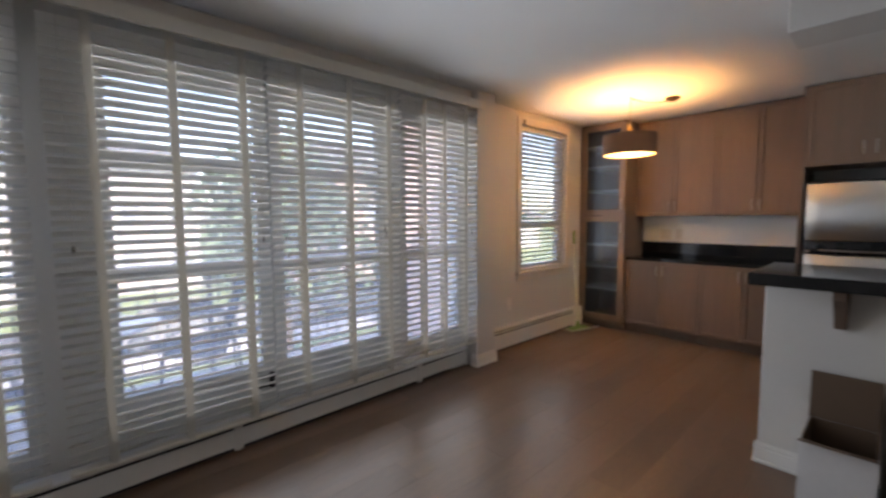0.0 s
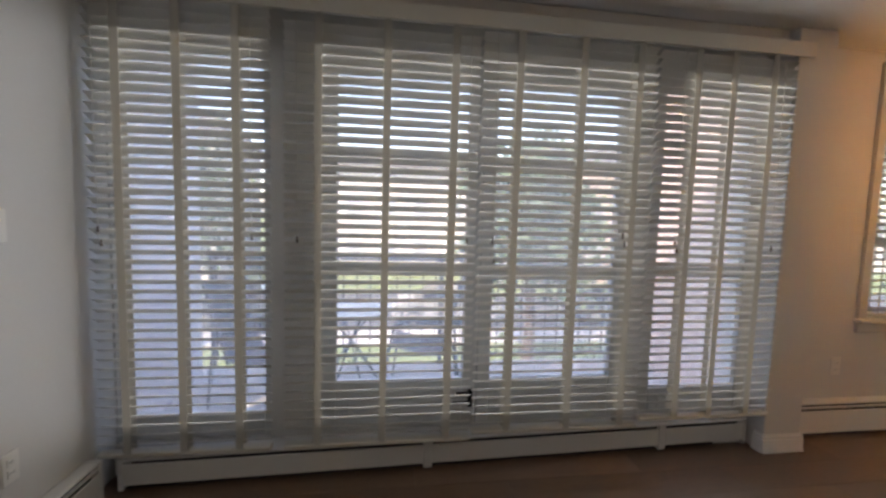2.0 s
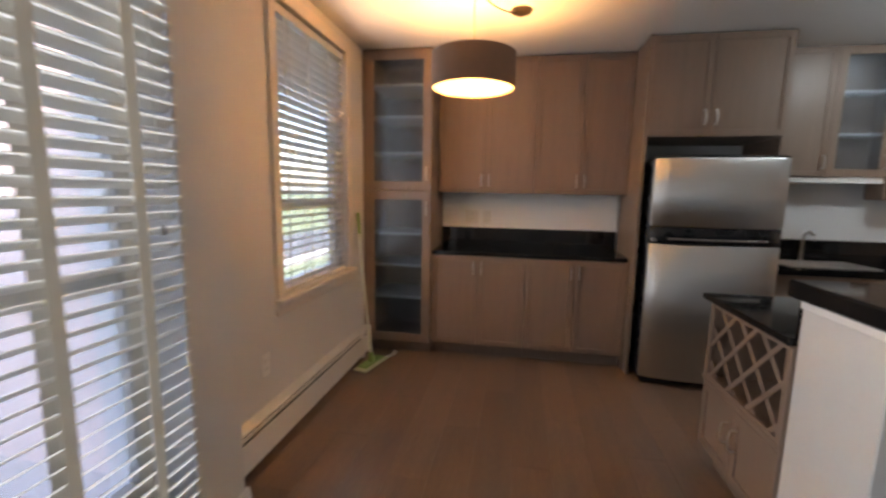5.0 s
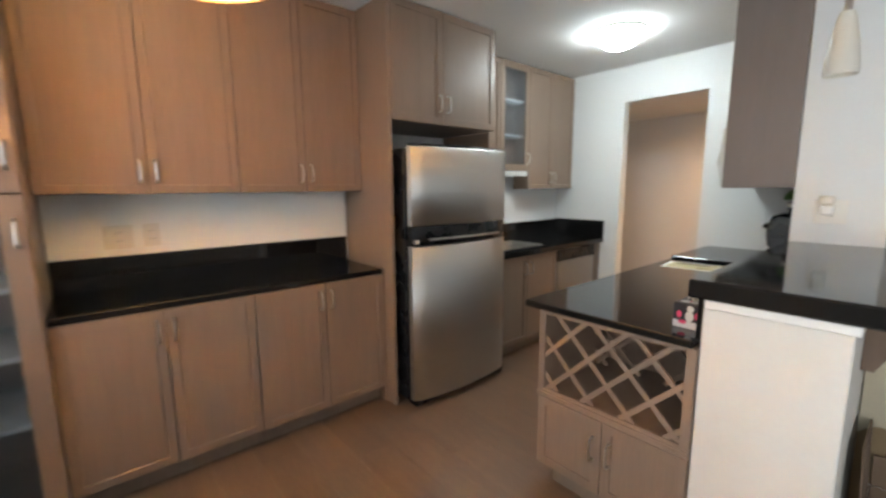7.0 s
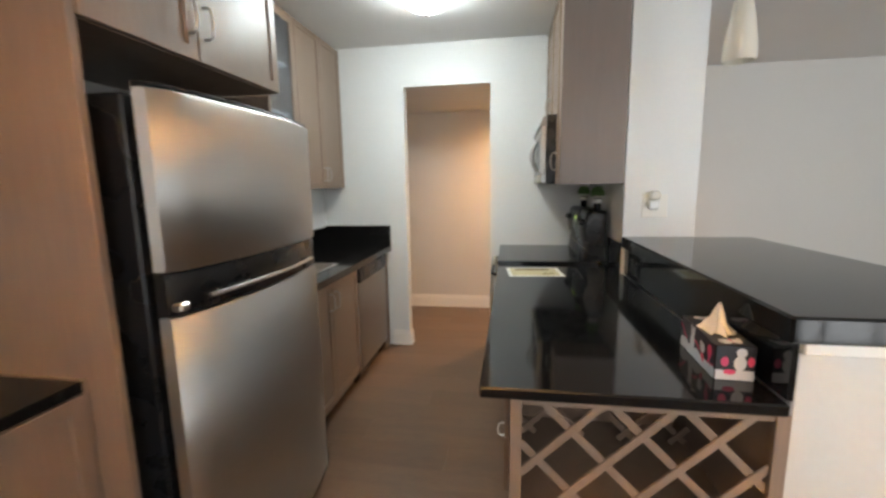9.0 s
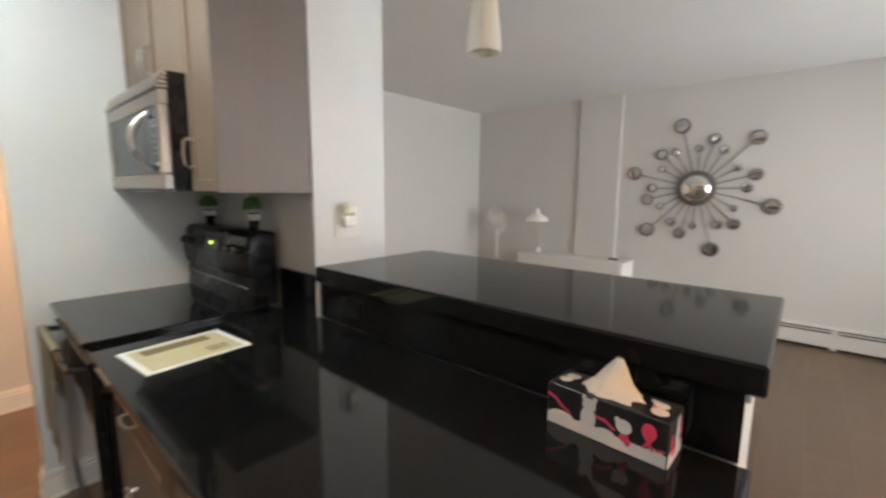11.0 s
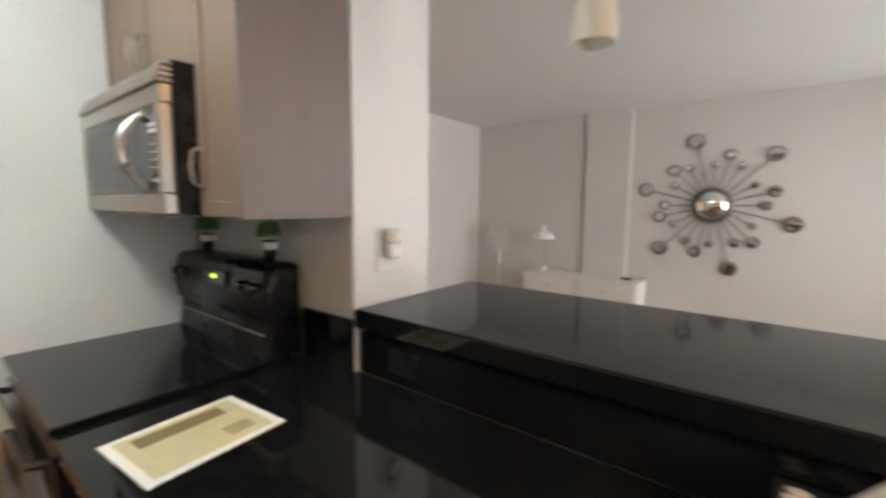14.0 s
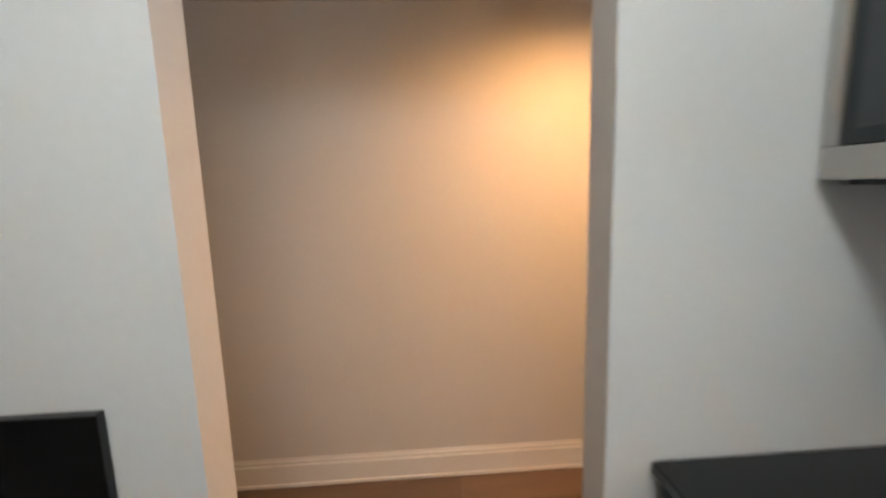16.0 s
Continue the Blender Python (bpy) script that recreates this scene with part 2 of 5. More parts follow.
def box(bm, x0, x1, y0, y1, z0, z1, bevel=0.0, m=None):
    made = bmesh.ops.create_cube(bm, size=1, matrix=Matrix.Translation(((x0 + x1) / 2, (y0 + y1) / 2, (z0 + z1) / 2)) @ Matrix.Diagonal((abs(x1 - x0), abs(y1 - y0), abs(z1 - z0), 1)))
    verts = made["verts"]
    if bevel:
        edges = list({e for v in verts for e in v.link_edges})
        done = bmesh.ops.bevel(bm, geom=edges, offset=bevel, segments=1, affect="EDGES", profile=0.5)
        verts = list({v for f in done["faces"] for v in f.verts} | {v for v in verts if v.is_valid})
    if m is not None:
        bmesh.ops.transform(bm, matrix=m, verts=verts)
    return bm


def solid(*args, **kw):
    return box(bmesh.new(), *args, **kw)


def tube(bm, pts, r, seg=8, closed=False):
    pts = [Vector(p) for p in pts]
    rings, n = [], len(pts)
    for i, p in enumerate(pts):
        a, b = pts[i - 1] if (i or closed) else p, pts[(i + 1) % n] if (i < n - 1 or closed) else p
        d = (b - a).normalized()
        side = d.cross(Vector((0, 0, 1)) if abs(d.z) < 0.95 else Vector((1, 0, 0))).normalized()
        up = side.cross(d)
        rad = r[i] if isinstance(r, (list, tuple)) else r
        rings.append([bm.verts.new(p + side * rad * math.cos(2 * math.pi * k / seg) + up * rad * math.sin(2 * math.pi * k / seg)) for k in range(seg)])
    for i in range(n if closed else n - 1):
        q, s = rings[i], rings[(i + 1) % n]
        for k in range(seg):
            bm.faces.new((q[k], q[(k + 1) % seg], s[(k + 1) % seg], s[k]))
    if not closed:
        bm.faces.new(rings[0][::-1]), bm.faces.new(rings[-1])
    return bm


def lathe(bm, prof, seg=32, m=Matrix.Identity(4)):
    """Turns a profile of (radius, height) about z."""
    rings = []
    for r, z in prof:
        if r < 1e-5:
            rings.append([bm.verts.new(m @ Vector((0, 0, z)))])
        else:
            rings.append([bm.verts.new(m @ Vector((r * math.cos(2 * math.pi * k / seg), r * math.sin(2 * math.pi * k / seg), z))) for k in range(seg)])
    for a, b in zip(rings, rings[1:]):
        for k in range(seg):
            k2 = (k + 1) % seg
            if len(a) == 1 and len(b) == 1:
                continue
            if len(a) == 1:
                bm.faces.new((a[0], b[k2], b[k]))
            elif len(b) == 1:
                bm.faces.new((a[k], a[k2], b[0]))
            else:
                bm.faces.new((a[k], a[k2], b[k2], b[k]))
    return bm


def mesh_of(name, bm, material, smooth=False):
    bmesh.ops.recalc_face_normals(bm, faces=bm.faces)
    me = bpy.data.meshes.new(name)
    bm.to_mesh(me)
    bm.free()
    me.materials.append(material)
    if smooth:
        me.polygons.foreach_set("use_smooth", [True] * len(me.polygons))
        me.set_sharp_from_angle(angle=radians(38))
    return me


def root_place(ob):
    p = Vector((0, 0, 0))
    while ob is not None:
        p += ob.location
        ob = ob.parent
    return p


def part(name, bm, material, parent, label="", smooth=False):
    """One mesh, modelled in world places, under a thing or a part."""
    bm.transform(Matrix.Translation(-root_place(parent)))
    ob = new(name, mesh_of(name, bm, material, smooth))
    ob.parent = parent
    return tagged(ob, label)


def piece(name, me, parent, m, label=""):
    """A further object on a mesh that alike pieces share, placed in the world."""
    ob = new(name, me)
    ob.parent = parent
    ob.matrix_basis = Matrix.Translation(-root_place(parent)) @ m
    return tagged(ob, label)


def thing(name, place, label, category, group=""):
    ob = new(name)
    ob.location = place
    ob.empty_display_size = 0.1
    return tagged(ob, label, category, group)


def setting(name, bm, material, label="", smooth=False):
    return tagged(new(name, mesh_of(name, bm, material, smooth)), label, kind="structure")


def facing(origin, way):
    """Local u to the side, v up and n out of a front that faces that way."""
    n = {"-x": (-1, 0, 0), "+x": (1, 0, 0), "+y": (0, 1, 0), "-y": (0, -1, 0)}[way]
    n, v = Vector(n), Vector((0, 0, 1))
    u = v.cross(n)
    return Matrix(((u.x, v.x, n.x, origin[0]), (u.y, v.y, n.y, origin[1]), (u.z, v.z, n.z, origin[2]), (0, 0, 0, 1)))


# ---- large structure ----
H, XW, XE, YS, YL = 2.41, -0.30, 5.80, -1.69, -2.845
YN, YG = 2.83, 2.98
setting("subfloor", solid(XW - 0.2, 6.2, YL - 0.2, YG, -0.12, -0.012), DARKSLOT, "dark underlay beneath the laminate floor")
setting("ceiling", solid(XW - 0.2, 6.2, YL - 0.2, YG, H, H + 0.12), CEIL, "white stippled plaster ceiling")
setting("hall_ceiling", solid(3.34, 6.0, YL, YS - 0.097, 2.10, 2.30), CEIL, "lowered white ceiling of the hall")
setting("wall_west", solid(XW - 0.15, XW, YL - 0.2, YG, -0.12, H), WALL, "greige painted living room wall")
setting("wall_east", solid(XE, XE + 0.15, YS - 0.095, YG, -0.12, H), KITCHENWALL, "pale painted wall behind the cabinets")
setting("wall_south", solid(XW, 6.0, YL - 0.15, YL, -0.12, H), WALL, "greige painted wall along hall and living room")
setting("wall_hall_end", solid(5.96, 6.1, YL, YS, -0.12, H), WALL, "painted end wall of the hall")
setting("wall_pilaster", solid(XW, XW + 0.035, -1.385, -0.91, 0, H - 0.002, bevel=0.004), WALL, "shallow painted chase on the wall")
# kitchen end wall with its doorway
DX0, DX1, DH = 4.422, 5.098, 2.10
bm = solid(3.33, DX0, YS - 0.095, YS, -0.12, H)
box(bm, DX1, XE, YS - 0.095, YS, -0.12, H)
box(bm, DX0, DX1, YS - 0.095, YS, DH, H)
setting("wall_kitchen_end", bm, KITCHENWALL, "pale painted wall with a plain doorway")
setting("wall_stub", solid(3.32, 3.675, YS, -0.72, -0.12, H - 0.002, bevel=0.004), KITCHENWALL, "white painted stub wall beside the bar")
setting("beam_over_bar", solid(3.32, 3.64, -0.72, 0.60, 2.245, H - 0.002, bevel=0.004), WALL, "painted dropped beam above the bar")
# window wall of the living room
bm = solid(XW, 3.225, 2.755, YG, -0.12, 0.15)
box(bm, XW, 3.225, 2.775, YG, 2.14, H)
box(bm, XW, -0.289, 2.775, YG, 0.15, 2.14)
box(bm, 0.44, 0.685, 2.775, YG, 0.15, 2.14)
box(bm, 2.41, 2.555, 2.775, YG, 0.15, 2.14)
box(bm, 3.20, 3.225, 2.775, YG, 0.15, 2.14)
setting("wall_window", bm, WALL, "painted wall round the tall windows")
setting("column", solid(3.225, 3.47, 2.64, YG, -0.12, H - 0.002, bevel=0.005), WALL, "square painted column between the windows")
WX0, WX1, WZ0, WZ1 = 4.085, 4.955, 0.755, 2.275
bm = solid(3.47, WX0, YN, YG, -0.12, H)
box(bm, WX1, XE, YN, YG, -0.12, H)
box(bm, WX0, WX1, YN, YG, -0.12, WZ0)
box(bm, WX0, WX1, YN, YG, WZ1, H)
setting("wall_north", bm, WALL, "painted dining wall with one window")


def baseboard(name, runs, h=0.125):
    """runs: x0, y0, x1, y1 along a wall with the way out of it."""
    bm = bmesh.new()
    for x0, y0, x1, y1, ox, oy in runs:
        for t, za, zb in ((0.016, 0.0, h - 0.03), (0.011, h - 0.03, h - 0.012), (0.006, h - 0.012, h), (0.022, 0.0, 0.018)):
            box(bm, min(x0, x1, x0 + ox * t, x1 + ox * t), max(x0, x1, x0 + ox * t, x1 + ox * t), min(y0, y1, y0 + oy * t, y1 + oy * t), max(y0, y1, y0 + oy * t, y1 + oy * t), za + 0.001, zb, bevel=0.002)
    return setting(name, bm, TRIM, "white moulded baseboard")


baseboard("baseboard_hall", [(3.4, YL, 5.95, YL, 0, 1), (XW, YL, 3.4, YL, 0, 1)], 0.137)
baseboard("baseboard_kitchen", [(DX1, YS, 5.24, YS, 0, 1), (DX1, YS - 0.08, DX1, YS + 0.015, -1, 0), (DX0, YS - 0.08, DX0, YS + 0.015, 1, 0), (4.36, YS, DX0, YS, 0, 1)], 0.13)
baseboard("baseboard_column", [(3.21, 2.64, 3.485, 2.64, 0, -1), (3.47, 2.63, 3.47, YN, 1, 0), (3.225, 2.63, 3.225, 2.70, -1, 0)], 0.11)
baseboard("baseboard_west", [(XW, YL, XW, -1.385, 1, 0), (XW, -0.91, XW, 0.10, 1, 0)], 0.11)

# ---- windows and doors to the balcony ----


def window(name, x0, x1, z0, z1, y, rails, label, stile=0.05, panel=0.0, material=FRAMEP):
    w = tagged(new(name), label, kind="structure")
    w.location = (x0, y, z0)
    bm = solid(x0, x0 + stile, y, y + 0.07, z0, z1, bevel=0.004)
    box(bm, x1 - stile, x1, y, y + 0.07, z0, z1, bevel=0.004)
    box(bm, x0 + stile, x1 - stile, y, y + 0.07, z1 - stile, z1, bevel=0.004)
    box(bm, x0 + stile, x1 - stile, y, y + 0.07, z0, z0 + stile + panel, bevel=0.004)
    if panel > 0.1:
        box(bm, x0 + stile + 0.06, x1 - stile - 0.06, y - 0.008, y, z0 + 0.07, z0 + stile + panel - 0.05, bevel=0.003)
    part("window_frame", bm, material, w)
    cuts = [z0 + stile + panel] + list(rails) + [z1 - stile]
    for r in rails:
        part("rail", solid(x0 + stile, x1 - stile, y + 0.012, y + 0.06, r - 0.03, r + 0.03, bevel=0.004), material, w)
    for a, b in zip(cuts, cuts[1:]):
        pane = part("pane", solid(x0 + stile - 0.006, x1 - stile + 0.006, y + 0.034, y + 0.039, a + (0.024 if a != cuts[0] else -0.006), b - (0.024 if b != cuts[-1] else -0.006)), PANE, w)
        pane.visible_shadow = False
    return w


window("window_1", -0.288, 0.44, 0.15, 2.14, 2.81, [], "tall fixed window onto the balcony", 0.04, 0.08)
window("door_1", 0.685, 1.53, 0.15, 2.14, 2.82, [1.04, 1.63], "glazed balcony door with a white bottom panel", 0.075, 0.19)
window("door_2", 1.535, 2.41, 0.15, 2.14, 2.82, [1.04, 1.63], "glazed balcony door with a white bottom panel", 0.075, 0.19)
window("window_2", 2.555, 3.20, 0.15, 2.14, 2.81, [1.04], "tall narrow window beside the column", 0.034, 0.15)
window("window_3", WX0, WX1, WZ0, WZ1, 2.90, [1.235], "single hung dining window", 0.04)
bm = solid(1.485, 1.51, 2.785, 2.818, 0.27, 0.365, bevel=0.004)
box(bm, 1.40, 1.485, 2.795, 2.817, 0.28, 0.295, bevel=0.003)
box(bm, 1.42, 1.485, 2.795, 2.817, 0.335, 0.35, bevel=0.003)
foot_lock = tagged(new("door_lock"), "dark metal foot lock on the balcony door", "door lock")
foot_lock.location = (1.42, 2.8, 0.28)
part("lock_body", bm, BLACK, foot_lock)
# painted casing of the dining window
bm = bmesh.new()
for x0, x1, z0, z1, d in ((WX0 - 0.062, WX0, WZ0 - 0.005, WZ1 + 0.075, 0.02), (WX1, WX1 + 0.062, WZ0 - 0.005, WZ1 + 0.075, 0.02), (WX0, WX1, WZ1, WZ1 + 0.075, 0.02), (WX0 - 0.075, WX1 + 0.075, WZ0 - 0.03, WZ0 - 0.005, 0.05), (WX0 - 0.062, WX1 + 0.062, WZ0 - 0.095, WZ0 - 0.03, 0.018)):
    box(bm, x0, x1, YN - d, YN + 0.004, z0, z1, bevel=0.004)
setting("trim_dining_window", bm, CASING, "cream painted window casing and sill")


def blind(label, x0, x1, z0, z1, y, tapes, tilt, pitch=0.0455, depth=0.05, cords=(), tape_width=0.035):
    """A horizontal blind: head rail, slats, cloth ladder tapes, bottom rail, pull cords with tassels."""
    b = thing("window_blind", ((x0 + x1) / 2, y, z0), label, "window blind", "blinds at the windows")
    part("head_rail", solid(x0, x1, y - 0.028, y + 0.028, z1 - 0.045, z1, bevel=0.003), HEADRAIL, b)
    part("bottom_rail", solid(x0 + 0.002, x1 - 0.002, y - 0.026, y + 0.026, z0, z0 + 0.02, bevel=0.004), HEADRAIL, b)
    w = (x1 - x0) / 2 - 0.003
    bm, rows = bmesh.new(), []
    for k in range(5):
        s = (k / 4 - 0.5) * depth
        crown = 0.0035 * (1 - (2 * k / 4 - 1) ** 2)
        rows.append([bm.verts.new((sx * w, s * math.cos(tilt), -s * math.sin(tilt) + crown + h)) for h in (0, -0.0026) for sx in (-1, 1)])
    for p, q in zip(rows, rows[1:]):
        bm.faces.new((p[0], p[1], q[1], q[0])), bm.faces.new((p[2], q[2], q[3], p[3]))
        bm.faces.new((p[0], q[0], q[2], p[2])), bm.faces.new((p[1], p[3], q[3], q[1]))
    for p in (rows[0], rows[-1]):
        bm.faces.new((p[0], p[2], p[3], p[1]))
    me = mesh_of("slat", bm, SLAT)
    n = int((z1 - 0.06 - z0 - 0.02) / pitch)
    rng = random.Random(int(x0 * 1000))
    for i in range(n):
        z = z0 + 0.02 + pitch * (i + 0.7)
        piece("slat", me, b, pose((x0 + x1) / 2, y, z, rng.uniform(-1.2, 1.2), rng.uniform(-0.12, 0.12), 0))
    off = depth / 2 * math.cos(tilt) + 0.003
    for t in tapes:
        bm = bmesh.new()
        for s in (-1, 1):
            box(bm, t - tape_width / 2, t + tape_width / 2, y + s * off - 0.0008, y + s * off + 0.0008, z0 + 0.01, z1 - 0.04)
        part("ladder_tape", bm, TAPE, b)
    for cx, ends in cords:
        bm = tube(bmesh.new(), [(cx, y - 0.038, z1 - 0.05), (cx + 0.004, y - 0.04, min(ends) + 0.02)], 0.0018, 5)
        c = part("pull_cord", bm, TAPE, b)
        for i, ez in enumerate(ends):
            part("tassel", lathe(bmesh.new(), [(0, 0.032), (0.004, 0.028), (0.0055, 0.009), (0.006, 0), (0, 0)], 10, Matrix.Translation((cx + 0.004 + 0.012 * i, y - 0.04, ez))), BRASS, c)
    return b


YB = 2.635
blind("white slatted blind with cloth tapes over window", -0.292, 0.478, 0.172, 2.30, YB, (-0.158, 0.087, 0.335), 0.55, cords=((0.40, (1.20,)), (-0.24, (1.22, 1.16))))
blind("white slatted blind over the balcony door", 0.535, 1.463, 0.175, 2.30, YB, (0.694, 1.010, 1.335), 0.55, cords=((1.405, (1.20,)), (0.60, (1.19,))))
blind("white slatted blind over the second balcony door", 1.470, 2.398, 0.205, 2.30, YB, (1.655, 1.985, 2.290), 0.55, cords=((1.535, (1.20, 1.10)), (2.23, (1.24, 1.20))))
blind("white slatted blind over the narrow window", 2.408, 3.218, 0.238, 2.30, YB, (2.615, 2.825, 3.062), 0.55, cords=((2.53, (1.21, 1.17)), (3.11, (1.19,))))
blind("white slatted blind inside the dining window", WX0 + 0.008, WX1 - 0.008, WZ0 + 0.005, WZ1 - 0.01, 2.862, (4.20, 4.45, 4.70, 4.90), 0.42, cords=((4.21, (1.50,)),), tape_width=0.012)
tagged(new("valance", mesh_of("valance", solid(XW + 0.003, 3.285, 2.592, 2.602, 2.235, 2.312, bevel=0.003), HEADRAIL)), "long cream valance board above the blinds", "valance")
bm = solid(XW + 0.003, 3.198, 2.68, 2.776, 2.33, H - 0.004)
setting("trim_head_recess", bm, CASING, "cream painted recess above the blinds")
bracket = tagged(new("blind_bracket", mesh_of("blind_bracket", solid(4.11, 4.135, YN - 0.03, YN - 0.019, 2.275, 2.32, bevel=0.003), BRASS)), "small brown metal bracket on the window casing", "bracket")


def heater(label, x0, x1, y, h, depth, joints, way, slot):
    """A baseboard heater along a wall; y is the wall's face and it stands out by depth."""
    t = thing("baseboard_heater", ((x0 + x1) / 2, y, 0), label, "baseboard heater", "baseboard heaters")
    s = -1
    m = Matrix.Identity(4) if way == "y" else Matrix(((0, -1, 0, 0), (1, 0, 0, 0), (0, 0, 1, 0), (0, 0, 0, 1)))
    if way != "y":
        t.location = (XW, (x0 + x1) / 2, 0)

    def seg(name, a, b, bm_args, material, lab=""):
        bm = bmesh.new()
        for d0, d1, z0, z1, bev in bm_args:
            if way == "y":
                box(bm, a, b, y - d1, y - d0, z0, z1, bevel=bev)
            else:
                box(bm, y + d0, y + d1, a, b, z0, z1, bevel=bev)
        return part(name, bm, material, t, lab)

    seg("back_plate", x0, x1, [(0.001, 0.012, 0.02, h - 0.004, 0.0)], HEATER)
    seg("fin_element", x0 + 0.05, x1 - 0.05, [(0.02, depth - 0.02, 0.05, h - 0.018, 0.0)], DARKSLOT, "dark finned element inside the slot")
    # Near-black block puts the shade of the gap under the cover into colour.
    seg("base_strip", x0 + 0.01, x1 - 0.01, [(0.02, depth - 0.03, 0.0, 0.05, 0.0)], DARKSLOT, "near-black block for the shade in the floor gap")
    cuts = [x0] + list(joints) + [x1]
    for a, b in zip(cuts, cuts[1:]):
        seg("front_cover", a + 0.022, b - 0.022, [(depth - 0.008, depth, 0.028, h - slot, 0.003)], HEATER)
        seg("top_louvre", a + 0.022, b - 0.022, [(0.001, depth - 0.010, h - 0.008, h, 0.003), (depth - 0.016, depth - 0.004, h - 0.014, h - 0.002, 0.003)], HEATER)
        if slot > 0.035:
            mid = h - (slot + 0.014) / 2
            seg("middle_louvre", a + 0.022, b - 0.022, [(depth - 0.018, depth - 0.004, mid - 0.006, mid + 0.005, 0.002)], HEATER)
    for j in cuts:
        a, b = (j, j + 0.024) if j == x0 else (j - 0.024, j) if j == x1 else (j - 0.024, j + 0.024)
        seg("joint_cap", a, b, [(0.001, depth + 0.002, 0.004, h + 0.001, 0.004)], HEATER)
    return t


window_heater = heater("long white baseboard heater below the blinds", XW + 0.085, 3.20, 2.79, 0.158, 0.115, (1.25, 2.63), "y", 0.026)
window_heater.rotation_euler.z = radians(1.9)
heater("white baseboard heater under the dining window", 3.50, 5.26, YN, 0.225, 0.072, (5.10,), "y", 0.052)
heater("white baseboard heater along the greige wall", 0.10, 2.56, XW, 0.20, 0.07, (0.98, 1.9), "x", 0.050)


def plate(label, place, way, w=0.07, h=0.115, kind="switch"):
    p = thing("wall_switch" if kind == "switch" else "wall_outlet", place, label, "light switch" if kind == "switch" else "outlet")
    m = facing(place, way)
    part("cover_plate", solid(-w / 2, w / 2, -h / 2, h / 2, 0.0005, 0.006, bevel=0.002, m=m), PLATE, p)
    if kind == "switch":
        part("rocker", solid(-0.016, 0.016, -0.033, 0.033, 0.006, 0.011, bevel=0.002, m=m), PLATE, p)
    else:
        for s in (-1, 1):
            bm = solid(-0.017, 0.017, s * 0.021 - 0.015, s * 0.021 + 0.015, 0.006, 0.009, bevel=0.002, m=m)
            sock = part("socket", bm, PLATE, p)
            bm = solid(-0.008, -0.006, s * 0.021 - 0.004, s * 0.021 + 0.006, 0.009, 0.0095, m=m)
            box(bm, 0.006, 0.008, s * 0.021 - 0.004, s * 0.021 + 0.006, 0.009, 0.0095, m=m)
            part("slots", bm, DARKSLOT, sock)
    return p


plate("white rocker switch on the greige wall", (XW, 2.19, 1.258), "+x", 0.075, 0.118)
plate("white outlet low on the greige wall", (XW, 2.19, 0.40), "+x", kind="outlet")
plate("white outlet low on the wall beside another", (XW, 1.83, 0.44), "+x", kind="outlet")
plate("white outlet under the dining window", (3.91, YN, 0.436), "-y", kind="outlet")
plate("ivory outlet above the hutch counter", (XE - 0.008, 1.998, 1.117), "-x", 0.115, kind="outlet")
plate("ivory outlet above the hutch counter", (XE - 0.008, 1.862, 1.119), "-x", kind="outlet")
col_outlet = plate("ivory outlet with a plug-in night light", (3.523, -0.72, 1.215), "+y", 0.125, 0.12, kind="outlet")
night = thing("night_light", (3.535, -0.71, 1.235), "white plug-in night light with clear lens", "night light")
part("body", solid(3.51, 3.56, -0.712, -0.675, 1.20, 1.245, bevel=0.006), WHITEMETAL, night)
part("lens", solid(3.507, 3.563, -0.708, -0.668, 1.246, 1.295, bevel=0.012), OPAL, night, "clear ribbed lens")

# ---- cabinets ----
bm = tube(bmesh.new(), [(0, -0.048, 0), (0, -0.048, 0.018), (0, -0.040, 0.028), (0, 0, 0.033), (0, 0.040, 0.028), (0, 0.048, 0.018), (0, 0.048, 0)], [0.006, 0.0045, 0.0045, 0.0055, 0.0045, 0.0045, 0.006], 8)
PULL = mesh_of("handle", bm, CHROME, True)


def shaker(parent, origin, way, u0, u1, v0, v1, pull=None, glazed=False, rail=0.055):
    """A framed cabinet door; pull: (u, v) of its bow handle."""
    m = facing(origin, way)
    bm, g = bmesh.new(), 0.0018
    a, b, c, d = u0 + g, u1 - g, v0 + g, v1 - g
    if glazed:
        box(bm, a, a + rail, c, d, 0.001, 0.020, bevel=0.0022, m=m)
        box(bm, b - rail, b, c, d, 0.001, 0.020, bevel=0.0022, m=m)
        box(bm, a + rail, b - rail, c, c + rail, 0.001, 0.020, bevel=0.0022, m=m)
        box(bm, a + rail, b - rail, d - rail, d, 0.001, 0.020, bevel=0.0022, m=m)
    else:
        box(bm, a, b, c, d, 0.001, 0.020, bevel=0.002)
        front = max(bm.faces, key=lambda f: (round(f.normal.z, 2), f.calc_area()))
        bmesh.ops.inset_region(bm, faces=[front], thickness=rail - 0.004, depth=0.0)
        bmesh.ops.inset_region(bm, faces=[front], thickness=0.003, depth=-0.008)
        bm.transform(m)
    door = part("door", bm, CAB, parent)
    if glazed:
        part("glass_pane", solid(a + rail - 0.004, b - rail + 0.004, c + rail - 0.004, d - rail + 0.004, 0.007, 0.012, m=m), FROST, door, "frosted glass pane").visible_shadow = False
    if pull:
        piece("handle", PULL, door, m @ Matrix.Translation((pull[0], pull[1], 0.019)) @ (pose(0, 0, 0, 0, 0, 90) if len(pull) > 2 else Matrix.Identity(4)), "satin nickel bow handle")
    return door


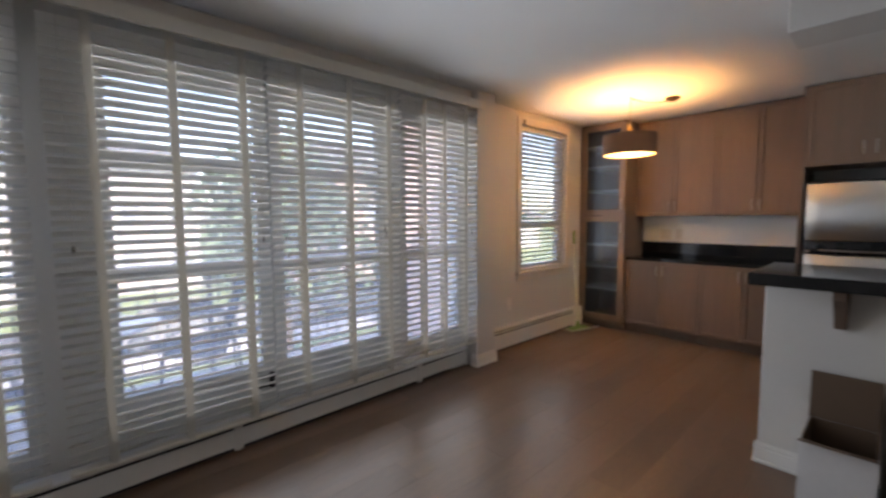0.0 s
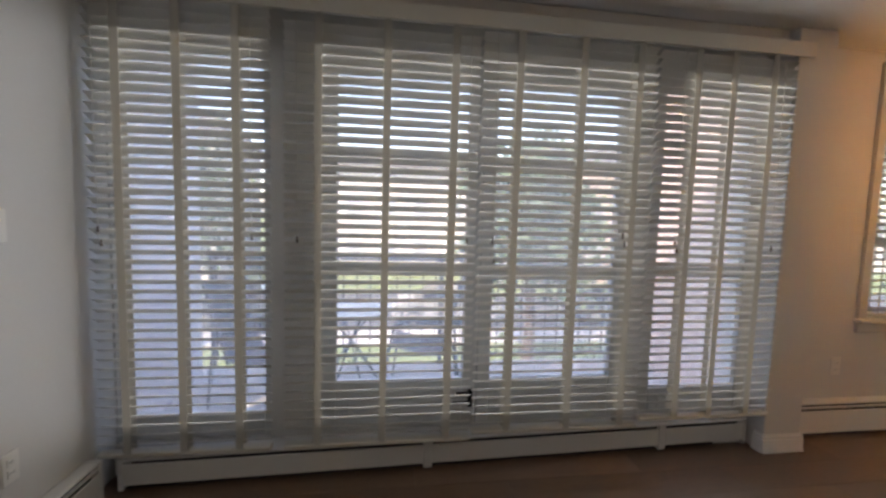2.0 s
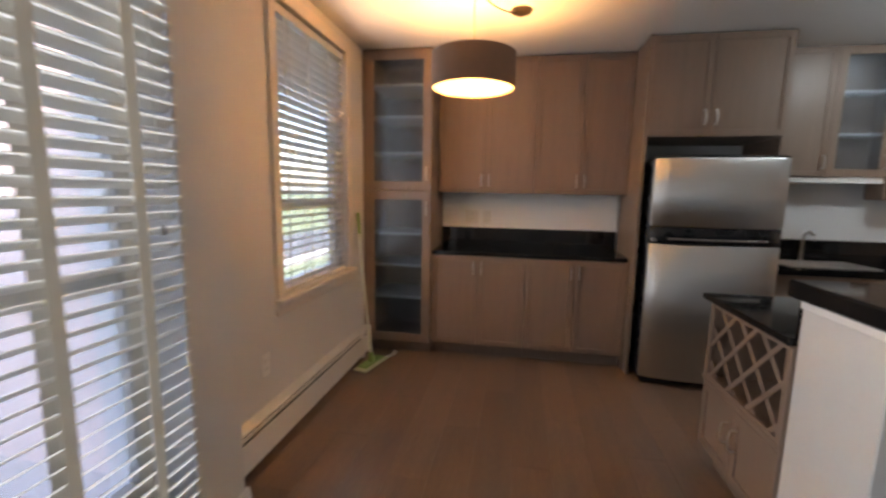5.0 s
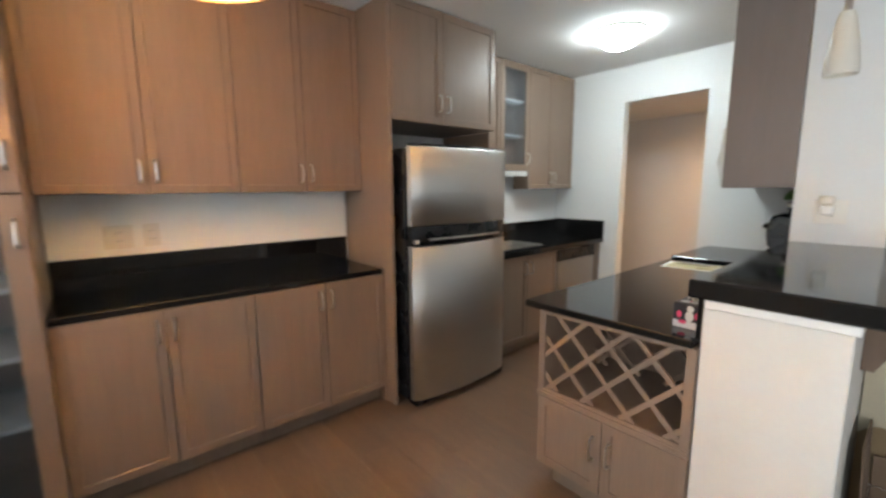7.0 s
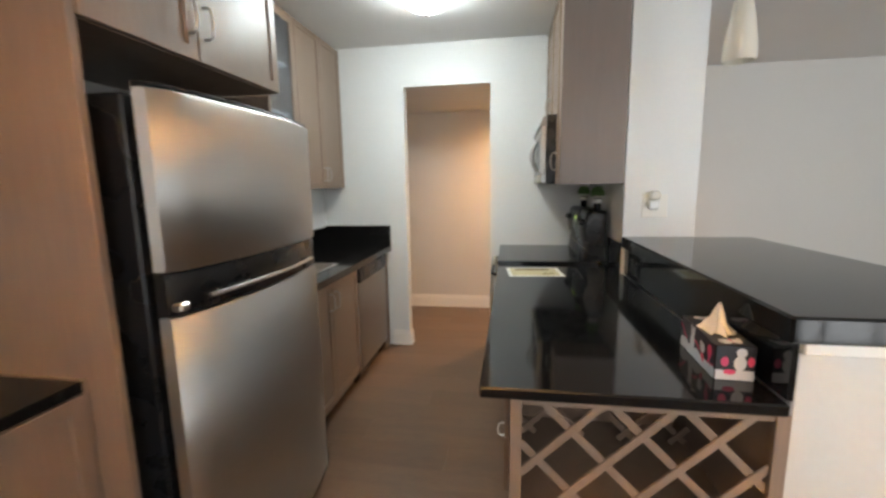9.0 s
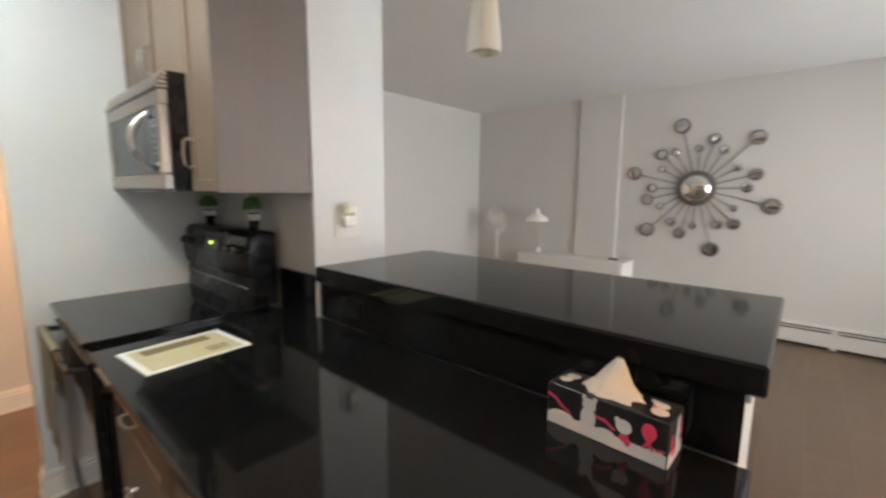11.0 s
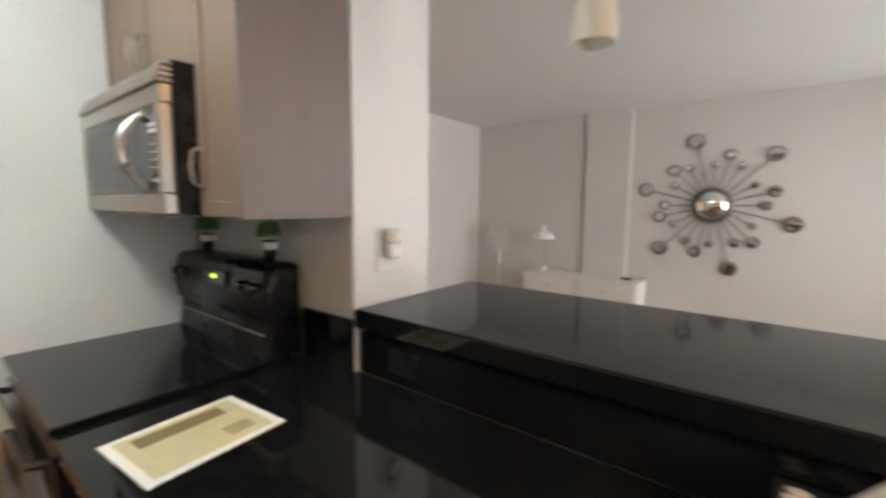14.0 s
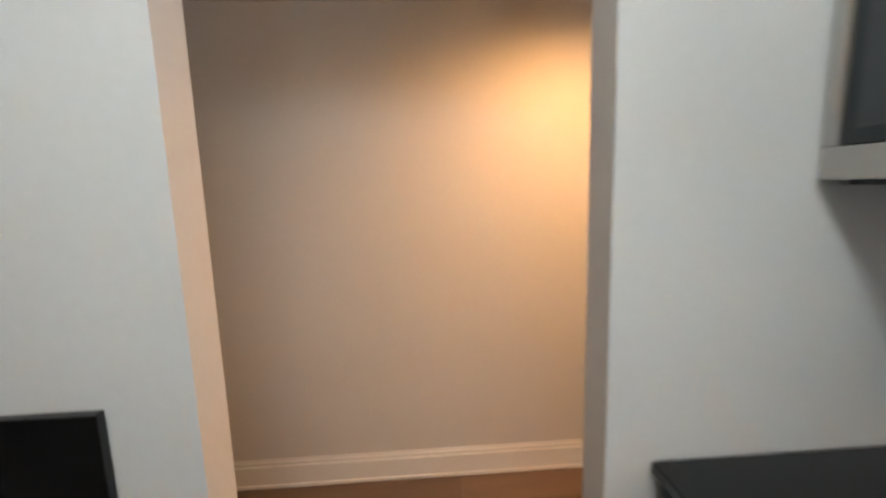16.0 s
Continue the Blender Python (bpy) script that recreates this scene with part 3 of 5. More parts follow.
def carcass(parent, x0, x1, y0, y1, z0, z1, open_side="", shelves=(), t=0.018):
    """Sides, top, bottom and back of a unit; closed in front unless open_side is set (its front then opens to -x)."""
    if not open_side:
        part("body", solid(x0, x1, y0, y1, z0, z1, bevel=0.0015), CAB, parent)
    else:
        part("bottom_panel", solid(x0, x1, y0, y1, z0, z0 + t), CAB, parent)
        part("top_panel", solid(x0, x1, y0, y1, z1 - t, z1), CAB, parent)
        part("side_panel", solid(x0, x1, y0, y0 + t, z0 + t, z1 - t), CAB, parent)
        part("side_panel", solid(x0, x1, y1 - t, y1, z0 + t, z1 - t), CAB, parent)
        part("back_panel", solid(x1 - t, x1, y0 + t, y1 - t, z0 + t, z1 - t), CAB, parent)
    for z in shelves:
        part("shelf", solid(x0 + t + 0.02, x1 - t - 0.002, y0 + t + 0.001, y1 - t - 0.001, z, z + 0.018, bevel=0.001), TRIM, parent, "pale shelf behind the glass")


def toe_kick(parent, x0, x1, y0, y1):
    part("toe_kick", solid(x0, x1, y0, y1, 0.0, 0.095), CABIN, parent)


FB = 5.35  # front plane of the dining hutch
# glazed tower in the corner
tower = thing("tower_cabinet", (5.55, 2.54, 0), "tall greige laminate tower cabinet with frosted doors", "cabinet")
carcass(tower, FB - 0.055, XE - 0.002, 2.268, 2.80, 0.095, H - 0.004, "-x", (0.45, 0.72, 0.98, 1.62, 1.90, 2.14))
toe_kick(tower, FB + 0.0, XE - 0.01, 2.27, 2.80)
o = (FB - 0.055, 0, 0)
shaker(tower, o, "-x", -2.80, -2.268, 0.10, 1.335, (-2.300, 1.20), glazed=True, rail=0.068)
shaker(tower, o, "-x", -2.80, -2.268, 1.338, H - 0.02, (-2.300, 1.47), glazed=True, rail=0.068)
part("filler_strip", solid(FB - 0.052, XE - 0.01, 2.801, YN - 0.001, 0.0, H - 0.004), CAB, tower)


def hutch_base(y0, y1):
    u = thing("base_cabinet", (5.57, (y0 + y1) / 2, 0), "greige laminate base cabinet with two framed doors", "cabinet", "hutch base cabinets")
    carcass(u, FB, XE - 0.002, y0 + 0.001, y1 - 0.001, 0.095, 0.831)
    toe_kick(u, FB + 0.05, XE - 0.01, y0 + 0.002, y1 - 0.002)
    mid, oo = (y0 + y1) / 2, (FB, 0, 0)
    shaker(u, oo, "-x", -y1, -mid, 0.10, 0.829, (-mid - 0.03, 0.735))
    shaker(u, oo, "-x", -mid, -y0, 0.10, 0.829, (-mid + 0.03, 0.735))
    return u


hutch_base(1.517, 2.266)
hutch_base(0.772, 1.517)
top = thing("hutch_counter", (5.56, 1.5, 0.83), "black granite counter with upstand on the hutch", "counter")
part("slab", solid(5.332, XE - 0.002, 0.7725, 2.2655, 0.832, 0.862, bevel=0.003), GRANITE, top)
part("upstand", solid(XE - 0.022, XE - 0.002, 0.774, 2.264, 0.8622, 1.023, bevel=0.002), GRANITE, top)


# White board added over the wall to lift the niche's brightness.
splash = thing("backsplash_panel", (XE - 0.004, 1.52, 1.17), "added white panel that brightens the wall above the hutch counter", "panel")
part("board", solid(XE - 0.008, XE - 0.002, 0.774, 2.264, 1.0232, 1.327, bevel=0.001), mat("white_panel_paint", (0.82, 0.82, 0.80), 0.3, vary=0.02, scale=3, fine=40, bump=0.03), splash)


def wall_unit(label, y0, y1, z0, z1, front, glazed=False, split=True, handle_low=True):
    u = thing("wall_cabinet", ((front + XE) / 2, (y0 + y1) / 2, z0), label, "cabinet", "wall cabinets")
    carcass(u, front, XE - 0.002, y0 + 0.001, y1 - 0.001, z0, z1, "-x" if glazed else "", (z0 + 0.3, z0 + 0.6) if glazed else ())
    oo, mid, hz = (front, 0, 0), (y0 + y1) / 2, z0 + 0.105
    if glazed or not split:
        shaker(u, oo, "-x", -y1, -y0, z0, z1 - 0.01, (-y0 - 0.03, hz), glazed)
    else:
        shaker(u, oo, "-x", -y1, -mid, z0, z1 - 0.01, (-mid - 0.03, hz))
        shaker(u, oo, "-x", -mid, -y0, z0, z1 - 0.01, (-mid + 0.03, hz))
    return u


wall_unit("greige laminate wall cabinet above the hutch", 1.478, 2.266, 1.328, H - 0.004, 5.59)
wall_unit("greige laminate wall cabinet beside the fridge panel", 0.758, 1.478, 1.328, H - 0.004, 5.59)
panel = thing("fridge_surround", (5.5, 0.745, 0), "tall greige laminate end panel beside the fridge", "panel")
part("board", solid(5.245, XE - 0.002, 0.735, 0.757, 0.0, H - 0.004, bevel=0.0015), CAB, panel)
part("base_strip", solid(5.335, XE - 0.002, 0.7572, 0.7705, 0.0, 0.86, bevel=0.001), CAB, panel)
fu = thing("over_fridge_cabinet", (5.5, 0.31, 1.735), "deep greige laminate cabinet above the fridge", "cabinet")
carcass(fu, 5.262, XE - 0.002, -0.118, 0.7345, 1.735, H - 0.004)
shaker(fu, (5.262, 0, 0), "-x", -0.7345, -0.349, 1.735, H - 0.012, (-0.349 - 0.035, 1.86), rail=0.06)
shaker(fu, (5.262, 0, 0), "-x", -0.349, 0.118, 1.735, H - 0.012, (-0.349 + 0.035, 1.86), rail=0.06)
panel = thing("fridge_surround", (5.5, -0.13, 0), "tall greige laminate end panel past the fridge", "panel")
part("board", solid(5.30, XE - 0.002, -0.142, -0.122, 0.0, 1.734, bevel=0.0015), CAB, panel)

# ---- fridge ----
fr = thing("fridge", (5.45, 0.30, 0), "stainless steel top-freezer fridge with bowed doors", "fridge")
FY0, FY1 = -0.105, 0.695
part("cabinet_body", solid(5.201, 5.77, FY0 + 0.004, FY1 - 0.004, 0.03, 1.575, bevel=0.006), BLACK, fr, "black fridge body")


def bowed(z0, z1, depth=0.055, bow=0.045, x=5.165):
    bm, seg, rows = bmesh.new(), 18, []
    for i in range(seg + 1):
        s = i / seg * 2 - 1
        edge = 0.018 * max(0.0, (abs(s) - 0.93) / 0.07) ** 2
        xf = x - depth - bow * (1 - s * s) + edge
        y = (FY0 + FY1) / 2 + s * (FY1 - FY0) / 2
        rows.append([bm.verts.new(p) for p in ((xf + 0.006, y, z0), (xf, y, z0 + 0.008), (xf, y, z1 - 0.008), (xf + 0.006, y, z1), (x, y, z1), (x, y, z0))])
    for p, q in zip(rows, rows[1:]):
        for k in range(6):
            bm.faces.new((p[k], p[(k + 1) % 6], q[(k + 1) % 6], q[k]))
    bm.faces.new(rows[0]), bm.faces.new(rows[-1][::-1])
    return bm


part("freezer_door", bowed(1.128, 1.582), STEEL, fr, "brushed steel freezer door", True)
part("fridge_door", bowed(0.052, 1.006), STEEL, fr, "brushed steel fridge door", True)
part("handle_band", bowed(1.010, 1.124, 0.050, 0.045), BLACK, fr, "black recessed handle band", True)
pts = []
for i in range(13):
    s = i / 12 * 1.5 - 0.75
    pts.append((5.165 - 0.056 - 0.045 * (1 - s * s), (FY0 + FY1) / 2 + s * (FY1 - FY0) / 2, 1.045))
part("handle_strip", tube(bmesh.new(), pts, 0.007, 8), CHROME, fr, "bright handle strip", True)
part("top_cap", bowed(1.583, 1.597, 0.045, 0.045), BLACK, fr, "black top trim")
part("kick_grille", solid(5.12, 5.20, FY0 + 0.01, FY1 - 0.01, 0.012, 0.05, bevel=0.005), BLACK, fr, "black kick grille")
part("badge", solid(5.094, 5.103, 0.015, 0.05, 1.527, 1.537, bevel=0.002), WHITEMETAL, fr, "small plain badge")
for y in (FY0 + 0.06, FY1 - 0.06):
    part("foot", lathe(bmesh.new(), [(0, 0), (0.016, 0), (0.014, 0.03), (0, 0.03)], 12, Matrix.Translation((5.22, y, 0))), BLACK, fr)
part("hinge_cap", solid(5.10, 5.15, FY1 - 0.04, FY1 - 0.006, 1.022, 1.045, bevel=0.005), CHROME, fr, "metal hinge cap")

# ---- sink run past the fridge ----
SF = 5.275
sink_base = thing("base_cabinet", (5.53, -0.55, 0), "greige laminate sink base cabinet with two doors", "cabinet")
carcass(sink_base, SF, XE - 0.002, -0.945, -0.145, 0.095, 0.81)
toe_kick(sink_base, SF + 0.05, XE - 0.01, -0.944, -0.146)
shaker(sink_base, (SF, 0, 0), "-x", 0.146, 0.545, 0.10, 0.808, (0.51, 0.70))
shaker(sink_base, (SF, 0, 0), "-x", 0.545, 0.944, 0.10, 0.808, (0.58, 0.70))
dw = thing("dishwasher", (5.53, -1.25, 0), "stainless dishwasher with black control strip", "dishwasher")
part("tub", solid(SF + 0.02, XE - 0.01, -1.55, -0.95, 0.02, 0.808), BLACK, dw)
part("door_panel", solid(SF - 0.022, SF + 0.019, -1.547, -0.953, 0.10, 0.70, bevel=0.004), STEEL, dw)
bm = solid(SF - 0.034, SF + 0.019, -1.547, -0.953, 0.703, 0.805, bevel=0.008)
part("control_strip", bm, BLACK, dw, "black control strip")
part("kick_plate", solid(SF + 0.03, SF + 0.04, -1.545, -0.955, 0.001, 0.095), BLACK, dw)
filler = thing("filler_panel", (5.4, -1.62, 0), "narrow greige laminate filler panel", "panel")
part("board", solid(SF - 0.001, SF + 0.04, YS + 0.002, -1.553, 0.0, 0.809, bevel=0.0015), CAB, filler)
top = thing("sink_counter", (5.53, -0.9, 0.81), "black granite counter with upstands by the sink", "counter")
# slab with a sink cut-out
bm = bmesh.new()
rings = [[bm.verts.new((x, y, z)) for x, y in ((xa, ya), (xb, ya), (xb, yb), (xa, yb))] for z in (0.811, 0.851) for xa, xb, ya, yb in ((5.236, XE - 0.002, YS + 0.002, -0.144), (5.361, 5.69, -0.86, -0.32))]
for k in range(4):
    j = (k + 1) % 4
    for a, b in ((0, 1), (2, 3), (0, 2), (1, 3)):
        bm.faces.new((rings[a][k], rings[a][j], rings[b][j], rings[b][k]))
part("slab", bm, GRANITE, top)
part("upstand", solid(XE - 0.022, XE - 0.002, YS + 0.023, -0.144, 0.8512, 1.01, bevel=0.002), GRANITE, top)
part("upstand", solid(5.238, XE - 0.002, YS + 0.002, YS + 0.022, 0.8512, 1.02, bevel=0.002), GRANITE, top)
sink = thing("kitchen_sink", (5.52, -0.59, 0.7), "stainless sink with a chrome gooseneck tap", "sink")
bm = solid(5.352, 5.362, -0.868, -0.312, 0.852, 0.857)
box(bm, 5.688, 5.698, -0.868, -0.312, 0.852, 0.857), box(bm, 5.362, 5.688, -0.868, -0.858, 0.852, 0.857), box(bm, 5.362, 5.688, -0.322, -0.312, 0.852, 0.857)
part("rim", bm, STEEL, sink)
bm = solid(5.363, 5.689, -0.858, -0.322, 0.812, 0.815)
for x0, x1, y0, y1 in ((5.363, 5.366, -0.858, -0.322), (5.686, 5.689, -0.858, -0.322), (5.366, 5.686, -0.858, -0.855), (5.366, 5.686, -0.325, -0.322)):
    box(bm, x0, x1, y0, y1, 0.815, 0.852)
part("bowl", bm, STEEL, sink)
part("tap", tube(bmesh.new(), [(5.735, -0.59, 0.851), (5.735, -0.59, 1.0), (5.72, -0.59, 1.06), (5.67, -0.59, 1.085), (5.62, -0.59, 1.06), (5.61, -0.59, 1.02)], 0.011, 10), CHROME, sink, "", True)
wall_unit("greige laminate wall cabinet with a frosted door", -0.99, -0.60, 1.49, H - 0.004, 5.635, True)
wall_unit("greige laminate corner wall cabinet with two doors", YS + 0.002, -0.99, 1.328, H - 0.004, 5.635)
wall_unit("greige laminate wall cabinet next to the fridge", -0.60, -0.145, 1.49, H - 0.004, 5.635, False, False)
rail = thing("light_rail", (5.7, -0.6, 1.42), "pale wooden light rail beneath the wall cabinet", "trim")
part("strip", solid(5.63, 5.66, -0.986, -0.15, 1.445, 1.489, bevel=0.003), TRIM, rail)
# Black strip paints the shade of the recess under the wall cabinet.
part("lamp_strip", solid(5.67, 5.74, -0.97, -0.2, 1.455, 1.488, bevel=0.003), BLACK, rail, "black strip standing for the shade under the cabinet")

# ---- peninsula with the raised bar ----
BW0, BW1, BY = 3.29, 3.642, 0.63
bar_wall = setting("wall_bar", solid(BW0, BW1, -0.72, BY, -0.02, 0.962, bevel=0.004), WALL, "white painted half wall under the bar")
bm = solid(BW0 - 0.012, BW1 - 0.004, 0.0, BY + 0.012, 0.9625, 0.9925, bevel=0.004)
setting("trim_bar_cap", bm, TRIM, "white moulding beneath the bar top")
baseboard("baseboard_bar", [(BW0, -0.72, BW0, BY + 0.016, -1, 0), (BW0 - 0.016, BY, BW1, BY, 0, 1)], 0.11)
bar = thing("bar_counter", (3.35, 0, 0.993), "polished black granite raised bar top", "counter")
part("slab", solid(3.045, 3.68, -0.7195, 0.662, 0.9935, 1.054, bevel=0.006), GRANITE, bar)
part("backsplash", solid(BW1 + 0.001, BW1 + 0.014, -0.7195, 0.632, 0.8515, 0.993), GRANITE, bar, "black granite splashback")
part("backsplash", solid(3.677, 3.690, -0.968, -0.7205, 0.8515, 1.02, bevel=0.001), GRANITE, bar, "black granite splashback")
for y in (0.335, -0.30):
    cb = thing("bar_bracket", (BW0 - 0.05, y, 0.8), "dark stained wooden bracket under the bar", "bracket", "bar brackets")
    m = Matrix.Identity(4)
    bm = bmesh.new()
    prof = [(BW0 - 0.001, 0.79), (BW0 - 0.03, 0.79), (BW0 - 0.05, 0.83), (BW0 - 0.10, 0.90), (BW0 - 0.16, 0.945), (BW0 - 0.17, 0.992), (BW0 - 0.013, 0.992), (BW0 - 0.013, 0.96), (BW0 - 0.001, 0.96)]
    fa = [bm.verts.new((x, y - 0.024, z)) for x, z in prof]
    fb = [bm.verts.new((x, y + 0.024, z)) for x, z in prof]
    bm.faces.new(fa), bm.faces.new(fb[::-1])
    for i in range(len(prof)):
        j = (i + 1) % len(prof)
        bm.faces.new((fa[i], fa[j], fb[j], fb[i]))
    part("corbel", bm, SHADE, cb)
low = thing("low_counter", (3.99, -0.15, 0.81), "polished black granite low counter", "counter")
part("slab", solid(BW1 + 0.015, 4.338, -0.9665, 0.652, 0.821, 0.8505, bevel=0.004), GRANITE, low)
wr = thing("wine_rack_cabinet", (3.95, 0.4, 0), "greige laminate end cabinet with lattice wine rack", "cabinet")
WX = (BW1 + 0.004, 4.262)
for x in (WX[0], WX[1] - 0.02):
    part("side_panel", solid(x, x + 0.02, 0.06, 0.62, 0.095, 0.82, bevel=0.0015), CAB, wr)
part("back_panel", solid(WX[0] + 0.0202, WX[1] - 0.0202, 0.06, 0.08, 0.095, 0.82), CAB, wr)
part("shelf", solid(WX[0] + 0.0202, WX[1] - 0.0202, 0.0802, 0.618, 0.43, 0.45), CAB, wr)
part("bottom", solid(WX[0] + 0.0202, WX[1] - 0.0202, 0.0802, 0.60, 0.095, 0.115), CAB, wr)
bm = solid(WX[0] - 0.001, WX[0] + 0.03, 0.621, 0.641, 0.425, 0.82, bevel=0.0015)
box(bm, WX[1] - 0.028, WX[1] + 0.001, 0.621, 0.641, 0.425, 0.82, bevel=0.0015)
box(bm, WX[0] + 0.03, WX[1] - 0.028, 0.621, 0.641, 0.425, 0.468, bevel=0.0015)
box(bm, WX[0] + 0.03, WX[1] - 0.028, 0.621, 0.636, 0.802, 0.82, bevel=0.0015)
box(bm, WX[0], WX[1], 0.641, 0.649, 0.438, 0.456, bevel=0.002)
part("rack_frame", bm, CAB, wr)
# lattice of crossing slats, cut to the opening, in front and again at the back
ux0, ux1, uz0, uz1 = WX[0] + 0.03, WX[1] - 0.028, 0.468, 0.802


def clip_line(px, pz, dx, dz):
    t0, t1 = -9.0, 9.0
    for p, d, lo, hi in ((px, dx, ux0, ux1), (pz, dz, uz0, uz1)):
        a, b = sorted(((lo - p) / d, (hi - p) / d))
        t0, t1 = max(t0, a), min(t1, b)
    return t0, t1


for depth, yy in (("front", 0.622), ("back", 0.20)):
    for s in (1, -1):
        for k in range(-6, 12):
            px = 3.868 + k * 0.1645
            dx, dz = 0.7045, s * 0.7097
            t0, t1 = clip_line(px, 0.655, dx, dz)
            if t1 - t0 < 0.06:
                continue
            c = ((px + dx * (t0 + t1) / 2), 0.655 + dz * (t0 + t1) / 2)
            m = Matrix.Translation((c[0], yy + (0.0 if s > 0 else 0.006), c[1])) @ Matrix.Rotation(-math.atan2(dz, dx), 4, "Y")
            L = (t1 - t0) / 2 + 0.006
            part("lattice_slat", solid(-L, L, 0, 0.0055, -0.010, 0.010, bevel=0.001, m=m), CAB, wr)
mid = 3.955
shaker(wr, (0, 0.62, 0), "+y", -WX[1], -mid, 0.10, 0.424, (-mid - 0.035, 0.30))
shaker(wr, (0, 0.62, 0), "+y", -mid, -WX[0], 0.10, 0.424, (-mid + 0.035, 0.30))
toe_kick(wr, WX[0], WX[1] - 0.05, 0.06, 0.58)


def drawer_unit(y0, y1):
    u = thing("drawer_cabinet", (3.97, (y0 + y1) / 2, 0), "greige laminate drawer cabinet below the low counter", "cabinet", "peninsula drawers")
    carcass(u, BW1 + 0.004, 4.262, y0 + 0.001, y1 - 0.001, 0.095, 0.82)
    toe_kick(u, BW1 + 0.004, 4.22, y0 + 0.002, y1 - 0.002)
    mm = (y0 + y1) / 2
    for z0, z1 in ((0.10, 0.33), (0.33, 0.57), (0.57, 0.816)):
        shaker(u, (4.262, 0, 0), "+x", y0, y1, z0, z1, (mm, (z0 + z1) / 2, "flat"), rail=0.045)
    return u


drawer_unit(-0.455, 0.058)
drawer_unit(-0.965, -0.455)

# ---- cooker, microwave and the cabinets over them ----
SY0, SY1 = YS + 0.004, -0.969
st = thing("cooker", (4.0, -1.33, 0), "black freestanding cooker with a ceramic glass top", "cooker")
part("body", solid(3.70, 4.30, SY0, SY1, 0.02, 0.845, bevel=0.003), BLACK, st)
part("cooktop", solid(3.735, 4.342, SY0, SY1, 0.8455, 0.868, bevel=0.004), BLACKGLASS, st, "black ceramic glass cooktop")
part("oven_door", solid(4.301, 4.335, SY0 + 0.004, SY1 - 0.004, 0.20, 0.80, bevel=0.006), BLACKGLASS, st, "dark glass oven door")
part("front_trim", solid(4.301, 4.325, SY0 + 0.004, SY1 - 0.004, 0.803, 0.843, bevel=0.004), BLACK, st)
part("drawer_front", solid(4.301, 4.333, SY0 + 0.004, SY1 - 0.004, 0.05, 0.195, bevel=0.006), BLACK, st)
part("oven_handle", tube(bmesh.new(), [(4.335, SY0 + 0.05, 0.765), (4.375, SY0 + 0.055, 0.775), (4.378, SY0 + 0.10, 0.775), (4.378, SY1 - 0.10, 0.775), (4.375, SY1 - 0.055, 0.775), (4.335, SY1 - 0.05, 0.765)], 0.011, 10), BLACK, st, "black oven handle", True)
# raised back panel, leaning back, with rounded ends
bm = bmesh.new()
prof = [(3.820, 0.8685), (3.805, 0.98), (3.820, 0.99), (3.830, 1.06), (3.815, 1.155), (3.795, 1.172), (3.70, 1.172), (3.70, 0.8685)]
ends = []
for y in (SY0 + 0.004, SY0 + 0.02, SY1 - 0.02, SY1 - 0.004):
    inset = 0.012 if y in (SY0 + 0.004, SY1 - 0.004) else 0.0
    ends.append([bm.verts.new((x - (inset if x > 3.72 else 0), y, z - (inset if z > 1.1 else 0))) for x, z in prof])
for a, b in zip(ends, ends[1:]):
    for i in range(len(prof)):
        j = (i + 1) % len(prof)
        bm.faces.new((a[i], a[j], b[j], b[i]))
bm.faces.new(ends[0]), bm.faces.new(ends[-1][::-1])
back = part("control_panel", bm, BLACK, st, "black rounded control panel", True)
part("trim_line", tube(bmesh.new(), [(3.816, SY0 + 0.03, 0.945), (3.816, SY1 - 0.03, 0.945)], 0.004, 8), CHROME, back, "thin bright trim")
for y in (-1.62, -1.555, -1.105, -1.03):
    m = Matrix.Translation((3.822, y, 1.10)) @ Matrix.Rotation(radians(82), 4, "Y")
    knob = part("knob", lathe(bmesh.new(), [(0, 0.03), (0.013, 0.03), (0.016, 0.022), (0.018, 0.0), (0, 0.0)], 16, m), BLACK, back, "", True)
    part("knob_mark", solid(-0.012, 0.0, -0.0015, 0.0015, 0.030, 0.0312, m=m), PLATE, knob)
m = Matrix.Translation((3.827, -1.305, 1.105)) @ Matrix.Rotation(radians(82), 4, "Y")
part("display_bezel", solid(-0.030, 0.030, -0.085, 0.085, 0, 0.003, bevel=0.003, m=m), BLACKGLASS, back)
part("display_digits", solid(-0.012, 0.002, -0.028, 0.012, 0.003, 0.0042, m=m), LED, back, "glowing green clock digits")
mw = thing("microwave", (3.9, -1.32, 1.34), "stainless over-the-range microwave with dark glass", "microwave")
MX = 4.088
part("body", solid(3.682, MX - 0.03, YS + 0.006, -0.955, 1.345, 1.735, bevel=0.003), BLACK, mw, "black microwave casing")
bm = solid(MX - 0.029, MX, YS + 0.006, -0.956, 1.345, 1.395, bevel=0.003)
box(bm, MX - 0.029, MX, YS + 0.006, -0.956, 1.625, 1.672, bevel=0.003)
box(bm, MX - 0.029, MX, YS + 0.006, YS + 0.03, 1.3952, 1.6248, bevel=0.003)
box(bm, MX - 0.029, MX + 0.006, -0.979, -0.956, 1.3952, 1.6248, bevel=0.006)
part("door_frame", bm, STEEL, mw)
part("glass_window", solid(MX - 0.024, MX - 0.006, YS + 0.031, -1.093, 1.396, 1.624, bevel=0.002), mat("smoked_glass", (0.030, 0.034, 0.036), 0.12, spec=0.4), mw, "smoked glass window")
